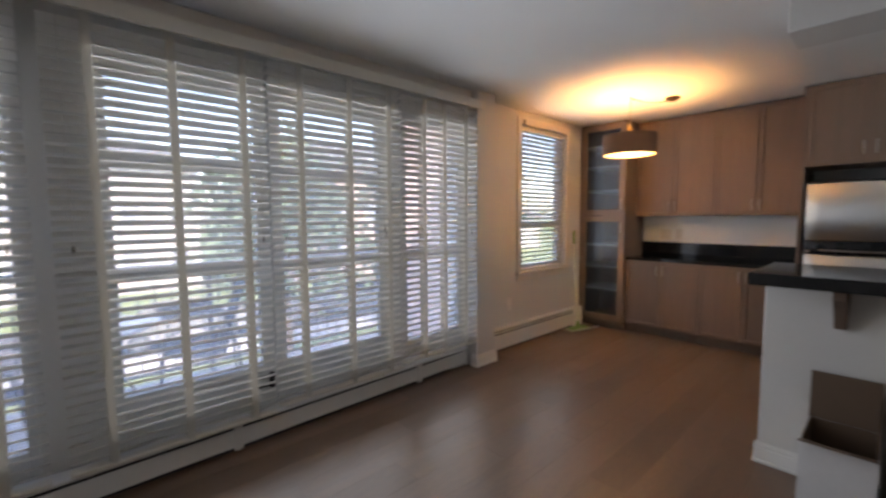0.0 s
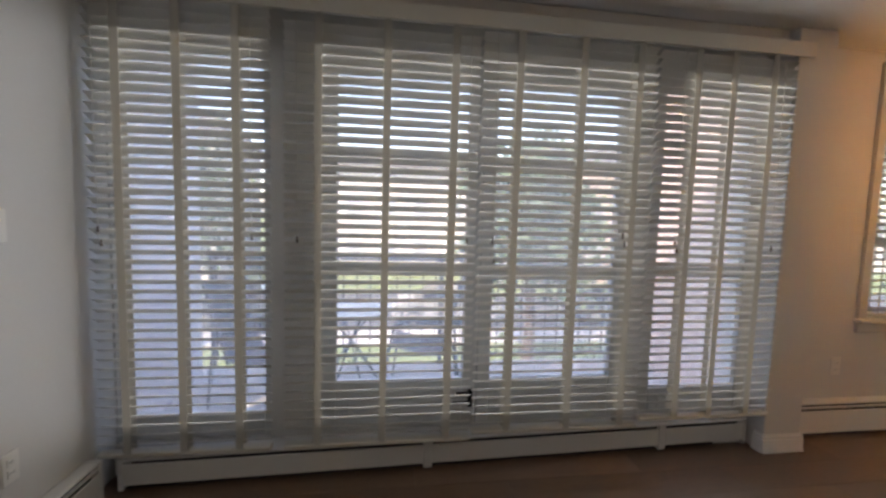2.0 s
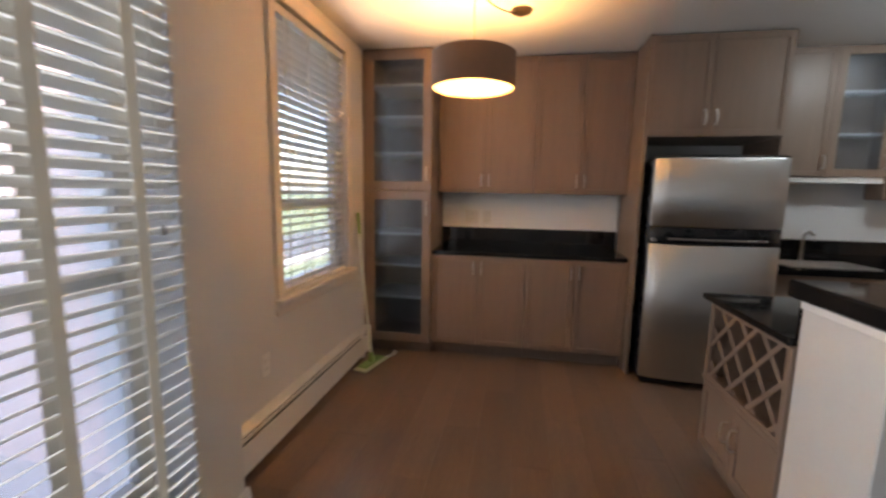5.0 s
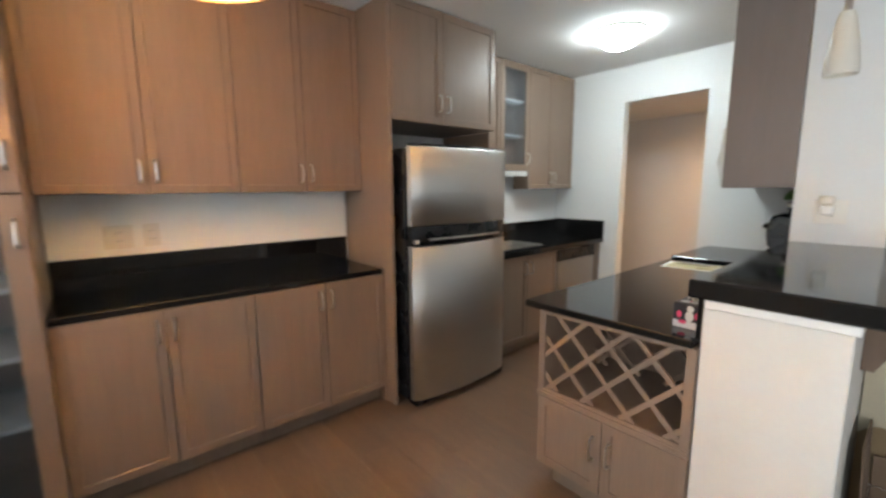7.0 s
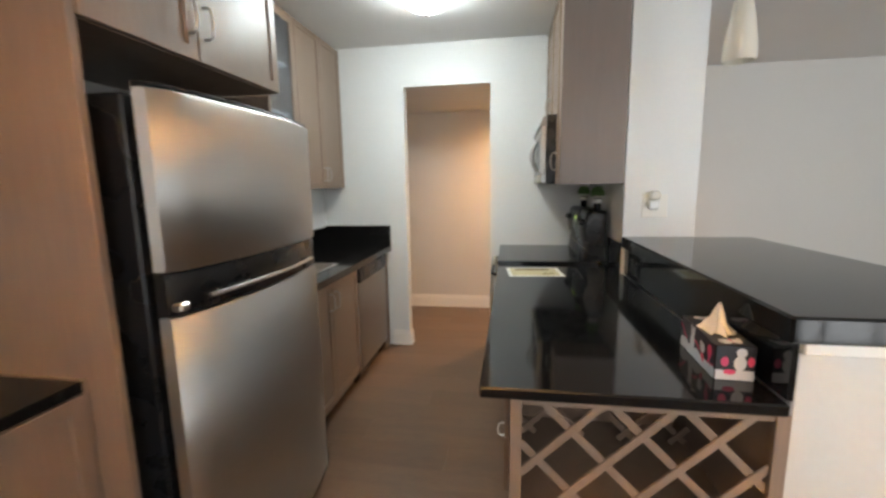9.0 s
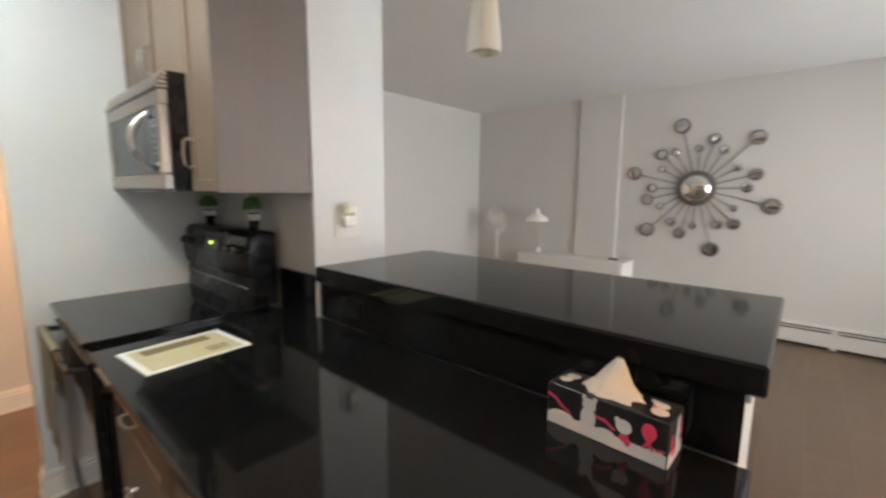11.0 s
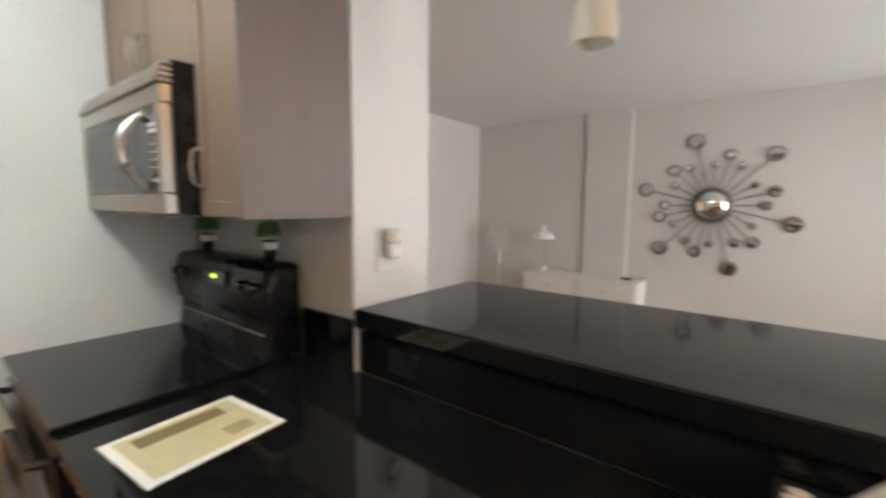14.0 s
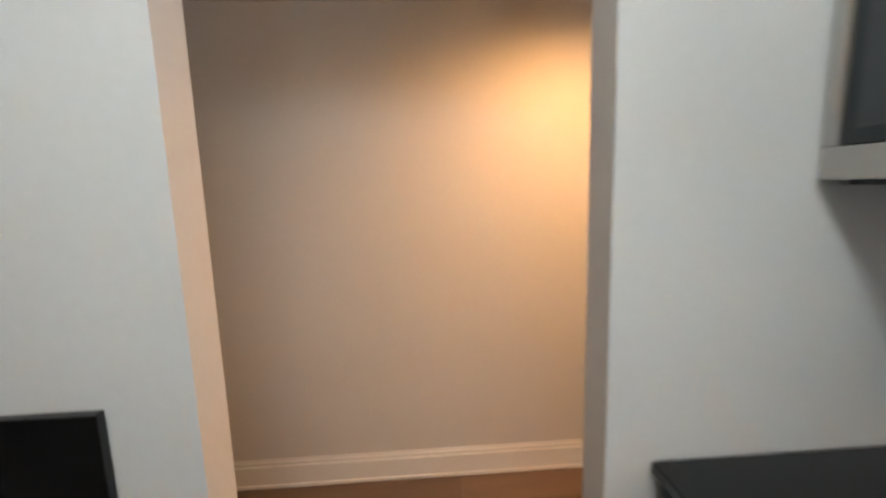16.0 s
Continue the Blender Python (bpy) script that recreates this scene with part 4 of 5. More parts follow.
part("window_screen", solid(MX - 0.0065, MX - 0.005, YS + 0.055, -1.15, 1.42, 1.602), mat("microwave_screen", (0.050, 0.055, 0.060), 0.22, spec=0.4, vary=0.05, scale=300), mw, "grey perforated screen behind the glass")
ctl = part("control_panel", solid(MX - 0.024, MX - 0.004, -1.092, -0.980, 1.396, 1.624, bevel=0.002), BLACKGLASS, mw, "black touch panel")
for y0, y1, z, h in ((-1.055, -0.995, 1.572, 0.010), (-1.055, -0.995, 1.556, 0.010), (-1.05, -1.005, 1.525, 0.003), (-1.05, -1.005, 1.505, 0.003), (-1.05, -1.005, 1.485, 0.003), (-1.05, -1.005, 1.465, 0.003), (-1.04, -0.995, 1.428, 0.008)):
    part("printed_bar", solid(MX - 0.0038, MX - 0.0028, y0, y1, z, z + h), CARTONGREY, ctl, "pale printed key marking")
for i in range(4):
    z = 1.676 + i * 0.014
    part("vent_slat", solid(MX - 0.05 + i * 0.003, MX + 0.008 - i * 0.006, YS + 0.006, -0.956, z, z + 0.010, bevel=0.003), STEEL, mw)
arc = [(MX - 0.004 + 0.052 * math.sin(math.pi * k / 18) ** 0.7, -1.098, 1.412 + 0.197 * k / 18) for k in range(19)]
part("door_handle", tube(bmesh.new(), arc, [0.009 + 0.005 * math.sin(math.pi * k / 18) for k in range(19)], 12), STEEL, mw, "curved steel handle", True)
part("underside", solid(3.70, MX - 0.035, YS + 0.02, -0.965, 1.336, 1.3448), BLACK, mw)


def over_unit(label, y0, y1, z0, split, handles):
    u = thing("wall_cabinet", (3.84, (y0 + y1) / 2, z0), label, "cabinet", "wall cabinets")
    carcass(u, 3.678, 3.985, y0 + 0.001, y1 - 0.001, z0, H - 0.004)
    mm = (y0 + y1) / 2
    if split:
        shaker(u, (3.985, 0, 0), "+x", y0, mm, z0, H - 0.012, (mm - 0.03, z0 + 0.10))
        shaker(u, (3.985, 0, 0), "+x", mm, y1, z0, H - 0.012, (mm + 0.03, z0 + 0.10))
    else:
        shaker(u, (3.985, 0, 0), "+x", y0, y1, z0, H - 0.012, (y0 + 0.03, z0 + 0.13))
    return u


over_unit("greige laminate cabinet above the microwave", YS + 0.003, -0.953, 1.738, True, 2)
narrow = over_unit("narrow greige laminate wall cabinet beside the microwave", -0.953, -0.735, 1.336, False, 1)
part("end_panel", solid(3.678, 4.006, -0.7345, -0.722, 1.334, H - 0.004, bevel=0.0015), ENDPANEL, narrow, "darker plain end panel")


def potted_plant(place, h):
    p = thing("potted_plant", place, "small bushy green plant in a glass jar", "plant", "plants on the cooker")
    x, y, z = place
    part("jar", lathe(bmesh.new(), [(0, 0), (0.016, 0), (0.019, 0.006), (0.027, 0.07), (0.025, 0.074), (0.022, 0.068), (0, 0.064)], 18, Matrix.Translation(place)), BLACKGLASS, p, "dark tapered jar", True)
    rng, bm = random.Random(int(-y * 100)), bmesh.new()
    for i in range(420):
        a, e = rng.uniform(0, 6.283), rng.uniform(-0.35, 1.0)
        k = rng.uniform(0.55, 1.0)
        r = 0.034 * math.sqrt(max(0.0, 1 - max(e, 0) ** 2)) * k
        c = Vector((x + r * math.cos(a), y + r * math.sin(a), z + 0.082 + h * (0.35 + 0.65 * e * k)))
        m = Matrix.Translation(c) @ Euler((rng.uniform(-1, 1), rng.uniform(-1, 1), a)).to_matrix().to_4x4()
        bm.faces.new([bm.verts.new(m @ Vector(q)) for q in ((0, -0.004, 0), (0.008, -0.0045, 0.002), (0.014, 0, 0), (0.008, 0.0045, 0.002), (0, 0.004, 0))])
    part("foliage", bm, POTLEAF, p)
    part("label_band", lathe(bmesh.new(), [(0.0245, 0.044), (0.0248, 0.045), (0.0278, 0.068), (0.0274, 0.07)], 18, Matrix.Translation(place)), PAPERW, p, "pale paper band")


potted_plant((3.735, -1.09, 1.1725), 0.062)
potted_plant((3.735, -1.57, 1.1725), 0.062)
towel = thing("tea_towel", (4.38, -1.6, 0.5), "cream tea towel hung over the oven handle", "towel")
bm, cols = bmesh.new(), []
for i in range(9):
    y = SY0 + 0.035 + i * 0.05
    w = 0.004 * math.sin(i * 1.9)
    cols.append([bm.verts.new(p) for p in ((4.362 + w, y, 0.55), (4.364 + w * 0.5, y, 0.70), (4.3645, y, 0.782), (4.378, y, 0.7885), (4.392, y, 0.782), (4.394 + w * 0.6, y, 0.66), (4.397 + w * 1.6, y, 0.50), (4.396 + w * 2, y, 0.36))])
for a, b in zip(cols, cols[1:]):
    for k in range(7):
        bm.faces.new((a[k], a[k + 1], b[k + 1], b[k]))
bmesh.ops.solidify(bm, geom=bm.faces[:], thickness=0.003)
part("cloth", bm, CLOTH, towel, "", True)

# ---- on the counters ----
pm = Matrix.Translation((4.130, -0.728, 0.8508)) @ Matrix.Rotation(radians(5), 4, "Z")
flyer = thing("leaflet", (4.13, -0.728, 0.8508), "white edged cream leaflet on the black counter", "leaflet")
part("sheet", solid(-0.148, 0.148, -0.119, 0.119, 0, 0.0012, m=pm), PAPERW, flyer)
part("print_field", solid(-0.128, 0.128, -0.100, 0.100, 0.0013, 0.0017, m=pm), PAPERY, flyer, "cream printed field")
part("print_bar", solid(-0.09, 0.10, -0.085, -0.035, 0.0018, 0.0021, m=pm), INK, flyer, "brown heading bar")
bm = bmesh.new()
for i in range(4):
    box(bm, -0.10, -0.04, 0.03 + i * 0.012, 0.036 + i * 0.012, 0.0018, 0.0021, m=pm)
part("print_lines", bm, INK, flyer)
tb = thing("tissue_box", (3.8, 0.42, 0.851), "black tissue box printed in pink and white", "tissue box")
tm = Matrix.Translation((3.712, 0.420, 0.8508)) @ Matrix.Rotation(radians(-3), 4, "Z")
hx, hy, hz = 0.045, 0.120, 0.090
bm = solid(-hx, hx, -hy, hy, 0, hz - 0.001, bevel=0.002, m=tm)
part("carton", bm, CARTONBLACK, tb)
bm = solid(hx, hx + 0.0006, -hy + 0.002, hy - 0.002, 0.001, 0.026, m=tm)
box(bm, -hx + 0.002, hx - 0.002, hy, hy + 0.0006, 0.001, 0.026, m=tm)
part("pale_border", bm, CARTONGREY, tb, "pale printed border")


def spots(name, rows, material, parent, label):
    """Plain printed discs: side, across, up, radius, stretch."""
    for side, a, b, r, k in rows:
        bm, ring = bmesh.new(), []
        for i in range(14):
            p, q = a + r * math.cos(i * math.pi / 7), b + r * k * math.sin(i * math.pi / 7)
            ring.append(bm.verts.new(tm @ Vector({"x": (hx + 0.0010 + r * 0.004, p, q), "y": (p, hy + 0.0010 + r * 0.004, q), "z": (q, p, hz + 0.0004 + r * 0.004)}[side])))
        bm.faces.new(ring)
        part(name, bm, material, parent, label)



def strokes(name, rows, material, parent, label):
    """Printed ribbons on the front: from, to, width."""
    for (a, b), (c, d), w in rows:
        bm = bmesh.new()
        n = Vector((-(d - b), c - a)).normalized() * w / 2
        bm.faces.new([bm.verts.new(tm @ Vector((hx + 0.0017, p, q))) for p, q in ((a + n.x, b + n.y), (c + n.x, d + n.y), (c - n.x, d - n.y), (a - n.x, b - n.y))])
        part(name, bm, material, parent, label)


spots("pale_motif", [("x", -0.028, 0.042, 0.016, 1.5), ("x", -0.027, 0.070, 0.0145, 0.95), ("x", -0.038, 0.083, 0.005, 1.2), ("x", -0.016, 0.083, 0.005, 1.2), ("x", -0.040, 0.024, 0.008, 1.0), ("x", -0.014, 0.022, 0.008, 1.0), ("x", 0.008, 0.024, 0.020, 0.5), ("x", 0.042, 0.052, 0.0155, 0.95), ("x", 0.030, 0.062, 0.006, 1.0), ("x", 0.100, 0.026, 0.014, 0.45), ("x", -0.085, 0.028, 0.025, 0.3),
    ("z", 0.094, 0.016, 0.017, 0.9), ("z", 0.090, -0.012, 0.015, 0.8), ("z", 0.076, -0.022, 0.010, 0.6), ("z", -0.096, 0.010, 0.014, 0.9), ("z", -0.090, -0.014, 0.016, 0.8), ("y", -0.01, 0.045, 0.014, 1.4), ("y", -0.012, 0.072, 0.012, 1.0)], CARTONGREY, tb, "pale rounded motif")
spots("pink_motif", [("x", -0.025, 0.050, 0.0115, 0.9), ("x", -0.027, 0.036, 0.007, 1.2), ("x", 0.044, 0.030, 0.010, 0.9), ("x", 0.050, 0.022, 0.006, 1.2), ("x", 0.087, 0.060, 0.0135, 1.25), ("z", 0.088, 0.002, 0.0115, 1.0), ("z", -0.090, -0.004, 0.0105, 1.0), ("y", -0.008, 0.052, 0.009, 1.0), ("y", 0.024, 0.048, 0.009, 1.4), ("y", -0.034, 0.05, 0.008, 1.6), ("y", 0.012, 0.022, 0.014, 0.5)], CARTONPINK, tb, "pink printed motif")
strokes("pink_ribbon", [((-0.118, 0.066), (-0.100, 0.060), 0.007), ((-0.101, 0.061), (-0.084, 0.046), 0.007), ((-0.085, 0.047), (-0.066, 0.037), 0.006), ((-0.012, 0.052), (0.006, 0.050), 0.006), ((0.005, 0.051), (0.026, 0.038), 0.007), ((0.082, 0.048), (0.096, 0.026), 0.006), ((0.093, 0.048), (0.078, 0.026), 0.006), ((0.100, 0.030), (0.116, 0.034), 0.005)], CARTONPINK, tb, "pink printed ribbon")
spots("dark_motif", [("x", 0.087, 0.062, 0.0085, 1.2), ("x", 0.047, 0.050, 0.0060, 1.0), ("x", -0.026, 0.068, 0.0025, 1.0)], CARTONBLACK, tb, "")
bm, rings = bmesh.new(), []
for z, r, k in ((0.0, 0.056, 0.72), (0.007, 0.050, 0.6), (0.024, 0.034, 0.5), (0.052, 0.019, 0.55), (0.074, 0.005, 0.6)):
    rings.append([bm.verts.new(tm @ Vector((k * r * math.cos(i * 0.2618) * (1 + 0.25 * math.sin(3.1 * i)), r * math.sin(i * 0.2618) * (1 + 0.22 * math.sin(2.3 * i + 1)) + z * 0.15, hz + 0.001 + z + 0.003 * math.sin(i * 1.7)))) for i in range(24)])
for a, b in zip(rings, rings[1:]):
    for i in range(24):
        bm.faces.new((a[i], a[(i + 1) % 24], b[(i + 1) % 24], b[i]))
part("tissue", bm, TISSUE, tb, "pulled-up white tissue", True)
strip = thing("outlet_strip", (3.66, -0.53, 0.93), "black outlet cover on the granite splashback", "outlet")
part("cover", solid(BW1 + 0.0145, BW1 + 0.020, -0.585, -0.465, 0.885, 0.955, bevel=0.002), BLACK, strip)

# ---- lamps ----
dr = thing("drum_pendant", (4.42, 1.86, 1.87), "brown fabric drum pendant swagged from the ceiling", "pendant lamp")
DC = Matrix.Translation((4.42, 1.86, 0))
part("shade", lathe(bmesh.new(), [(0.222, 1.884), (0.226, 1.884), (0.226, 2.062), (0.222, 2.062)], 48, DC), SHADE, dr, "", True)
part("lining", lathe(bmesh.new(), [(0.2215, 1.885), (0.2215, 2.061), (0.2205, 2.061), (0.2205, 1.885), (0.2215, 1.885)], 48, DC), SHADEIN, dr, "cream shade lining", True)
part("diffuser", lathe(bmesh.new(), [(0, 1.8895), (0.219, 1.8895), (0.219, 1.8925), (0, 1.8925)], 48, DC), DISC, dr, "opal disc closing the shade")
bm = bmesh.new()
for a in (0, 2.094, 4.189):
    tube(bm, [(4.42, 1.86, 2.05), (4.42 + 0.220 * math.cos(a), 1.86 + 0.220 * math.sin(a), 2.055)], 0.003, 6)
part("spider", bm, BRASS, dr)
part("stem", lathe(bmesh.new(), [(0, 2.03), (0.018, 2.03), (0.018, 2.12), (0.010, 2.135), (0.005, 2.14), (0, 2.14)], 16, DC), mat("brushed_brass", (0.45, 0.30, 0.14), 0.35, 0.9), dr, "brass socket cover", True)
cord = [(4.42, 1.86, 2.14), (4.42, 1.86, 2.385)]
part("cord", tube(bmesh.new(), cord, 0.004, 6), CLOTH, dr)
sag = [(4.42 + 0.33 * k / 10, 1.86 - 0.24 * k / 10, 2.39 - 0.035 * math.sin(math.pi * k / 10)) for k in range(11)]
part("swag_cord", tube(bmesh.new(), sag, 0.004, 6), BRASS, dr)
part("hook", tube(bmesh.new(), [(4.42, 1.86, H), (4.42, 1.86, 2.395), (4.428, 1.86, 2.385), (4.42, 1.86, 2.378)], 0.003, 6), BRASS, dr)
part("canopy", lathe(bmesh.new(), [(0, 2.372), (0.02, 2.374), (0.058, 2.392), (0.062, H - 0.001), (0, H - 0.001)], 28, Matrix.Translation((4.75, 1.62, 0))), BRASS, dr, "dark bronze canopy", True)

kl = thing("ceiling_lamp", (4.735, -0.83, 2.3), "lit white glass flush ceiling lamp", "ceiling lamp")
KC = Matrix.Translation((4.735, -0.83, 0))
# The wide rim is added to keep the bowl's light off the ceiling.
part("pan", lathe(bmesh.new(), [(0, H - 0.001), (0.176, H - 0.001), (0.178, H - 0.004), (0.177, H - 0.013), (0.168, H - 0.015), (0.160, H - 0.008), (0.02, H - 0.008), (0.008, H - 0.118), (0, H - 0.118)], 40, KC), WHITEMETAL, kl, "", True)
part("glass_dome", lathe(bmesh.new(), [(0.166, H - 0.012), (0.168, H - 0.020), (0.158, H - 0.040), (0.130, H - 0.070), (0.088, H - 0.097), (0.042, H - 0.115), (0.0085, H - 0.121)], 40, KC), DIFFUSER, kl, "glowing frosted glass bowl", True)
part("finial", lathe(bmesh.new(), [(0, H - 0.142), (0.008, H - 0.138), (0.010, H - 0.130), (0.006, H - 0.1215), (0, H - 0.1215)], 12, KC), CHROME, kl, "", True)

pd = thing("glass_pendant", (3.475, -0.09, 1.76), "unlit white opal glass pendant above the bar", "pendant lamp")
PC = Matrix.Translation((3.475, -0.09, -0.012))
part("shade", lathe(bmesh.new(), [(0.047, 1.765), (0.051, 1.765), (0.053, 1.79), (0.050, 1.83), (0.040, 1.90), (0.028, 1.965), (0.021, 1.988), (0.0, 1.988), (0, 1.984), (0.018, 1.984), (0.024, 1.965), (0.036, 1.90), (0.046, 1.83), (0.049, 1.79), (0.047, 1.765)], 32, PC), OPAL, pd, "", True)
part("cap", lathe(bmesh.new(), [(0, 1.9885), (0.012, 1.9885), (0.012, 2.03), (0.005, 2.045), (0, 2.045)], 20, PC), CHROME, pd, "", True)
part("cord", tube(bmesh.new(), [(3.475, -0.09, 2.03), (3.475, -0.09, 2.225)], 0.002, 6), PLATE, pd)
part("canopy", lathe(bmesh.new(), [(0, 2.22), (0.05, 2.225), (0.055, 2.2445), (0, 2.2445)], 24, Matrix.Translation((3.475, -0.09, 0))), PLATE, pd, "", True)
hl = thing("hall_downlight", (4.06, -2.28, 2.09), "recessed warm downlight in the hall ceiling", "ceiling lamp")
part("trim_ring", lathe(bmesh.new(), [(0.05, 2.0995), (0.05, 2.092), (0.075, 2.092), (0.078, 2.0995), (0.05, 2.0995)], 32, Matrix.Translation((4.06, -2.28, 0))), WHITEMETAL, hl, "", True)

# ---- living room ----
sb = thing("sunburst_mirror", (XW, -0.157, 1.391), "pewter sunburst wall mirror with small round mirrors", "mirror")
SX = XW + 0.012


def disc(r, at, depth, material, name, parent, dome=0.0, label=""):
    prof = [(0, -depth)] + [(r, -depth), (r, 0.0)] + [(r * math.cos(a * math.pi / 12), dome * math.sin(a * math.pi / 12)) for a in range(1, 6)] + [(0, dome)] if dome else [(0, -depth), (r, -depth), (r, 0), (0, 0)]
    m = Matrix.Translation(at) @ Matrix.Rotation(radians(90), 4, "Y")
    return part(name, lathe(bmesh.new(), prof, 32 if r > 0.1 else 20, m), material, parent, label, True)


disc(0.175, (SX + 0.018, -0.157, 1.391), 0.026, MIRFRAME, "centre_frame", sb, 0.012)
disc(0.132, (SX + 0.032, -0.157, 1.391), 0.006, MIRROR, "convex_mirror", sb, 0.045, "convex round mirror")
# length, clock angle in degrees and size of each ray's round mirror
RAYS = [(0.660, 105, 0.075), (0.505, 75, 0.050), (0.672, 45, 0.068), (0.393, 30, 0.032), (0.506, 15, 0.055), (0.431, 0, 0.044), (0.656, -15, 0.073), (0.390, -30, 0.032), (0.498, -45, 0.054), (0.424, -60, 0.042), (0.645, -74, 0.070), (0.389, -90, 0.032), (0.488, -104, 0.054), (0.414, -120, 0.042), (0.632, -134, 0.072), (0.379, -149, 0.034), (0.479, -165, 0.057), (0.416, 180, 0.046), (0.633, 165, 0.070), (0.388, 149, 0.034), (0.493, 134, 0.054), (0.430, 120, 0.040), (0.400, 90, 0.036), (0.434, 60, 0.040)]
for length, deg, r in RAYS:
    a = radians(deg)
    y, z = math.cos(a), math.sin(a)
    # seen from the room the wall runs with +y to the right
    c = (SX + 0.012, -0.157 + length * y * 0.97, 1.391 + length * z * 0.97)
    part("ray", tube(bmesh.new(), [(SX + 0.004, -0.157 + 0.15 * y, 1.391 + 0.15 * z), (SX + 0.006, -0.157 + (length - r) * y * 0.97, 1.391 + (length - r) * z * 0.97)], 0.0055, 8), MIRFRAME, sb)
    ring = disc(r, c, 0.016, MIRFRAME, "ray_frame", sb)
    disc(r * 0.80, (c[0] + 0.002, c[1], c[2]), 0.004, MIRROR, "small_mirror", ring, 0.002)

ds = thing("dresser", (-0.09, -1.31, 0), "low white lacquered dresser against the wall", "dresser")
X0, X1, Y0, Y1 = XW + 0.04, 0.12, -1.93, -0.69
part("carcass", solid(X0, X1, Y0, Y1, 0.06, 0.585, bevel=0.003), WHITEWOOD, ds)
part("top", solid(X0, X1 + 0.012, Y0 - 0.008, Y1 + 0.008, 0.5855, 0.61, bevel=0.003), WHITEWOOD, ds)
for i in range(2):
    for j in range(3):
        y0, z0 = Y0 + 0.015 + i * 0.61, 0.075 + j * 0.168
        d = part("drawer", solid(X1 + 0.001, X1 + 0.018, y0, y0 + 0.595, z0, z0 + 0.16, bevel=0.003), WHITEWOOD, ds)
        part("knob", lathe(bmesh.new(), [(0, 0.022), (0.012, 0.02), (0.013, 0.012), (0.006, 0.004), (0.006, 0), (0, 0)], 14, Matrix.Translation((X1 + 0.018, y0 + 0.2975, z0 + 0.08)) @ Matrix.Rotation(radians(90), 4, "Y")), CHROME, d, "", True)
for y in (Y0 + 0.05, Y1 - 0.05):
    for x in (X0 + 0.04, X1 - 0.04):
        part("leg", lathe(bmesh.new(), [(0, 0), (0.015, 0), (0.02, 0.06), (0, 0.06)], 12, Matrix.Translation((x, y, 0))), WHITEWOOD, ds)
remote = thing("remote_control", (-0.08, -0.83, 0.61), "small dark remote control on the dresser", "remote control")
part("body", solid(-0.10, -0.06, -0.90, -0.80, 0.6102, 0.628, bevel=0.005), BLACK, remote)
tl = thing("desk_lamp", (-0.06, -1.76, 0.61), "white metal dome desk lamp on the dresser", "lamp")
TC = Matrix.Translation((-0.06, -1.76, 0.61))
part("base", lathe(bmesh.new(), [(0, 0), (0.035, 0), (0.035, 0.05), (0.03, 0.058), (0, 0.058)], 24, TC), WHITEMETAL, tl, "", True)
part("stem", tube(bmesh.new(), [(-0.06, -1.76, 0.668), (-0.06, -1.762, 0.90), (-0.06, -1.778, 1.00)], 0.006, 8), CHROME, tl, "", True)
part("shade", lathe(bmesh.new(), [(0.135, 0.382), (0.137, 0.39), (0.115, 0.425), (0.07, 0.455), (0.032, 0.47), (0.028, 0.50), (0.024, 0.53), (0, 0.535), (0, 0.525), (0.02, 0.50), (0.028, 0.466), (0.068, 0.448), (0.112, 0.418), (0.133, 0.382)], 32, Matrix.Translation((-0.06, -1.785, 0.61))), WHITEMETAL, tl, "white dome shade", True)

fan = thing("pedestal_fan", (-0.05, -2.36, 0), "white pedestal fan with a round wire cage", "fan")
FC = (-0.04, -2.36, 0.96)
part("base", lathe(bmesh.new(), [(0, 0), (0.17, 0), (0.165, 0.02), (0.06, 0.035), (0.02, 0.05), (0, 0.05)], 32, Matrix.Translation((-0.05, -2.36, 0))), WHITEMETAL, fan, "", True)
part("pole", tube(bmesh.new(), [(-0.05, -2.36, 0.05), (-0.05, -2.36, 0.55), (-0.05, -2.36, 0.92)], [0.016, 0.014, 0.010], 12), WHITEMETAL, fan, "", True)
fm = Matrix.Translation(FC) @ Matrix.Rotation(radians(90), 4, "Y")
part("motor", lathe(bmesh.new(), [(0, -0.11), (0.05, -0.10), (0.06, -0.04), (0.04, 0.0), (0, 0.0)], 24, fm), WHITEMETAL, fan, "", True)
cage = bmesh.new()
for k in range(40):
    a = k * math.pi / 20
    c, s = math.cos(a), math.sin(a)
    tube(cage, [fm @ Vector((0.035 * c, 0.035 * s, 0.075)), fm @ Vector((0.12 * c, 0.12 * s, 0.07)), fm @ Vector((0.17 * c, 0.17 * s, 0.03)), fm @ Vector((0.12 * c, 0.12 * s, -0.02)), fm @ Vector((0.05 * c, 0.05 * s, -0.03))], 0.0016, 4)
for r, h in ((0.172, 0.03), (0.11, 0.072)):
    tube(cage, [fm @ Vector((r * math.cos(k * math.pi / 16), r * math.sin(k * math.pi / 16), h)) for k in range(32)], 0.003, 6, True)
part("cage", cage, WHITEMETAL, fan, "white wire cage")
part("cage_badge", lathe(bmesh.new(), [(0, 0.082), (0.04, 0.080), (0.042, 0.072), (0, 0.072)], 24, fm), WHITEMETAL, fan, "", True)
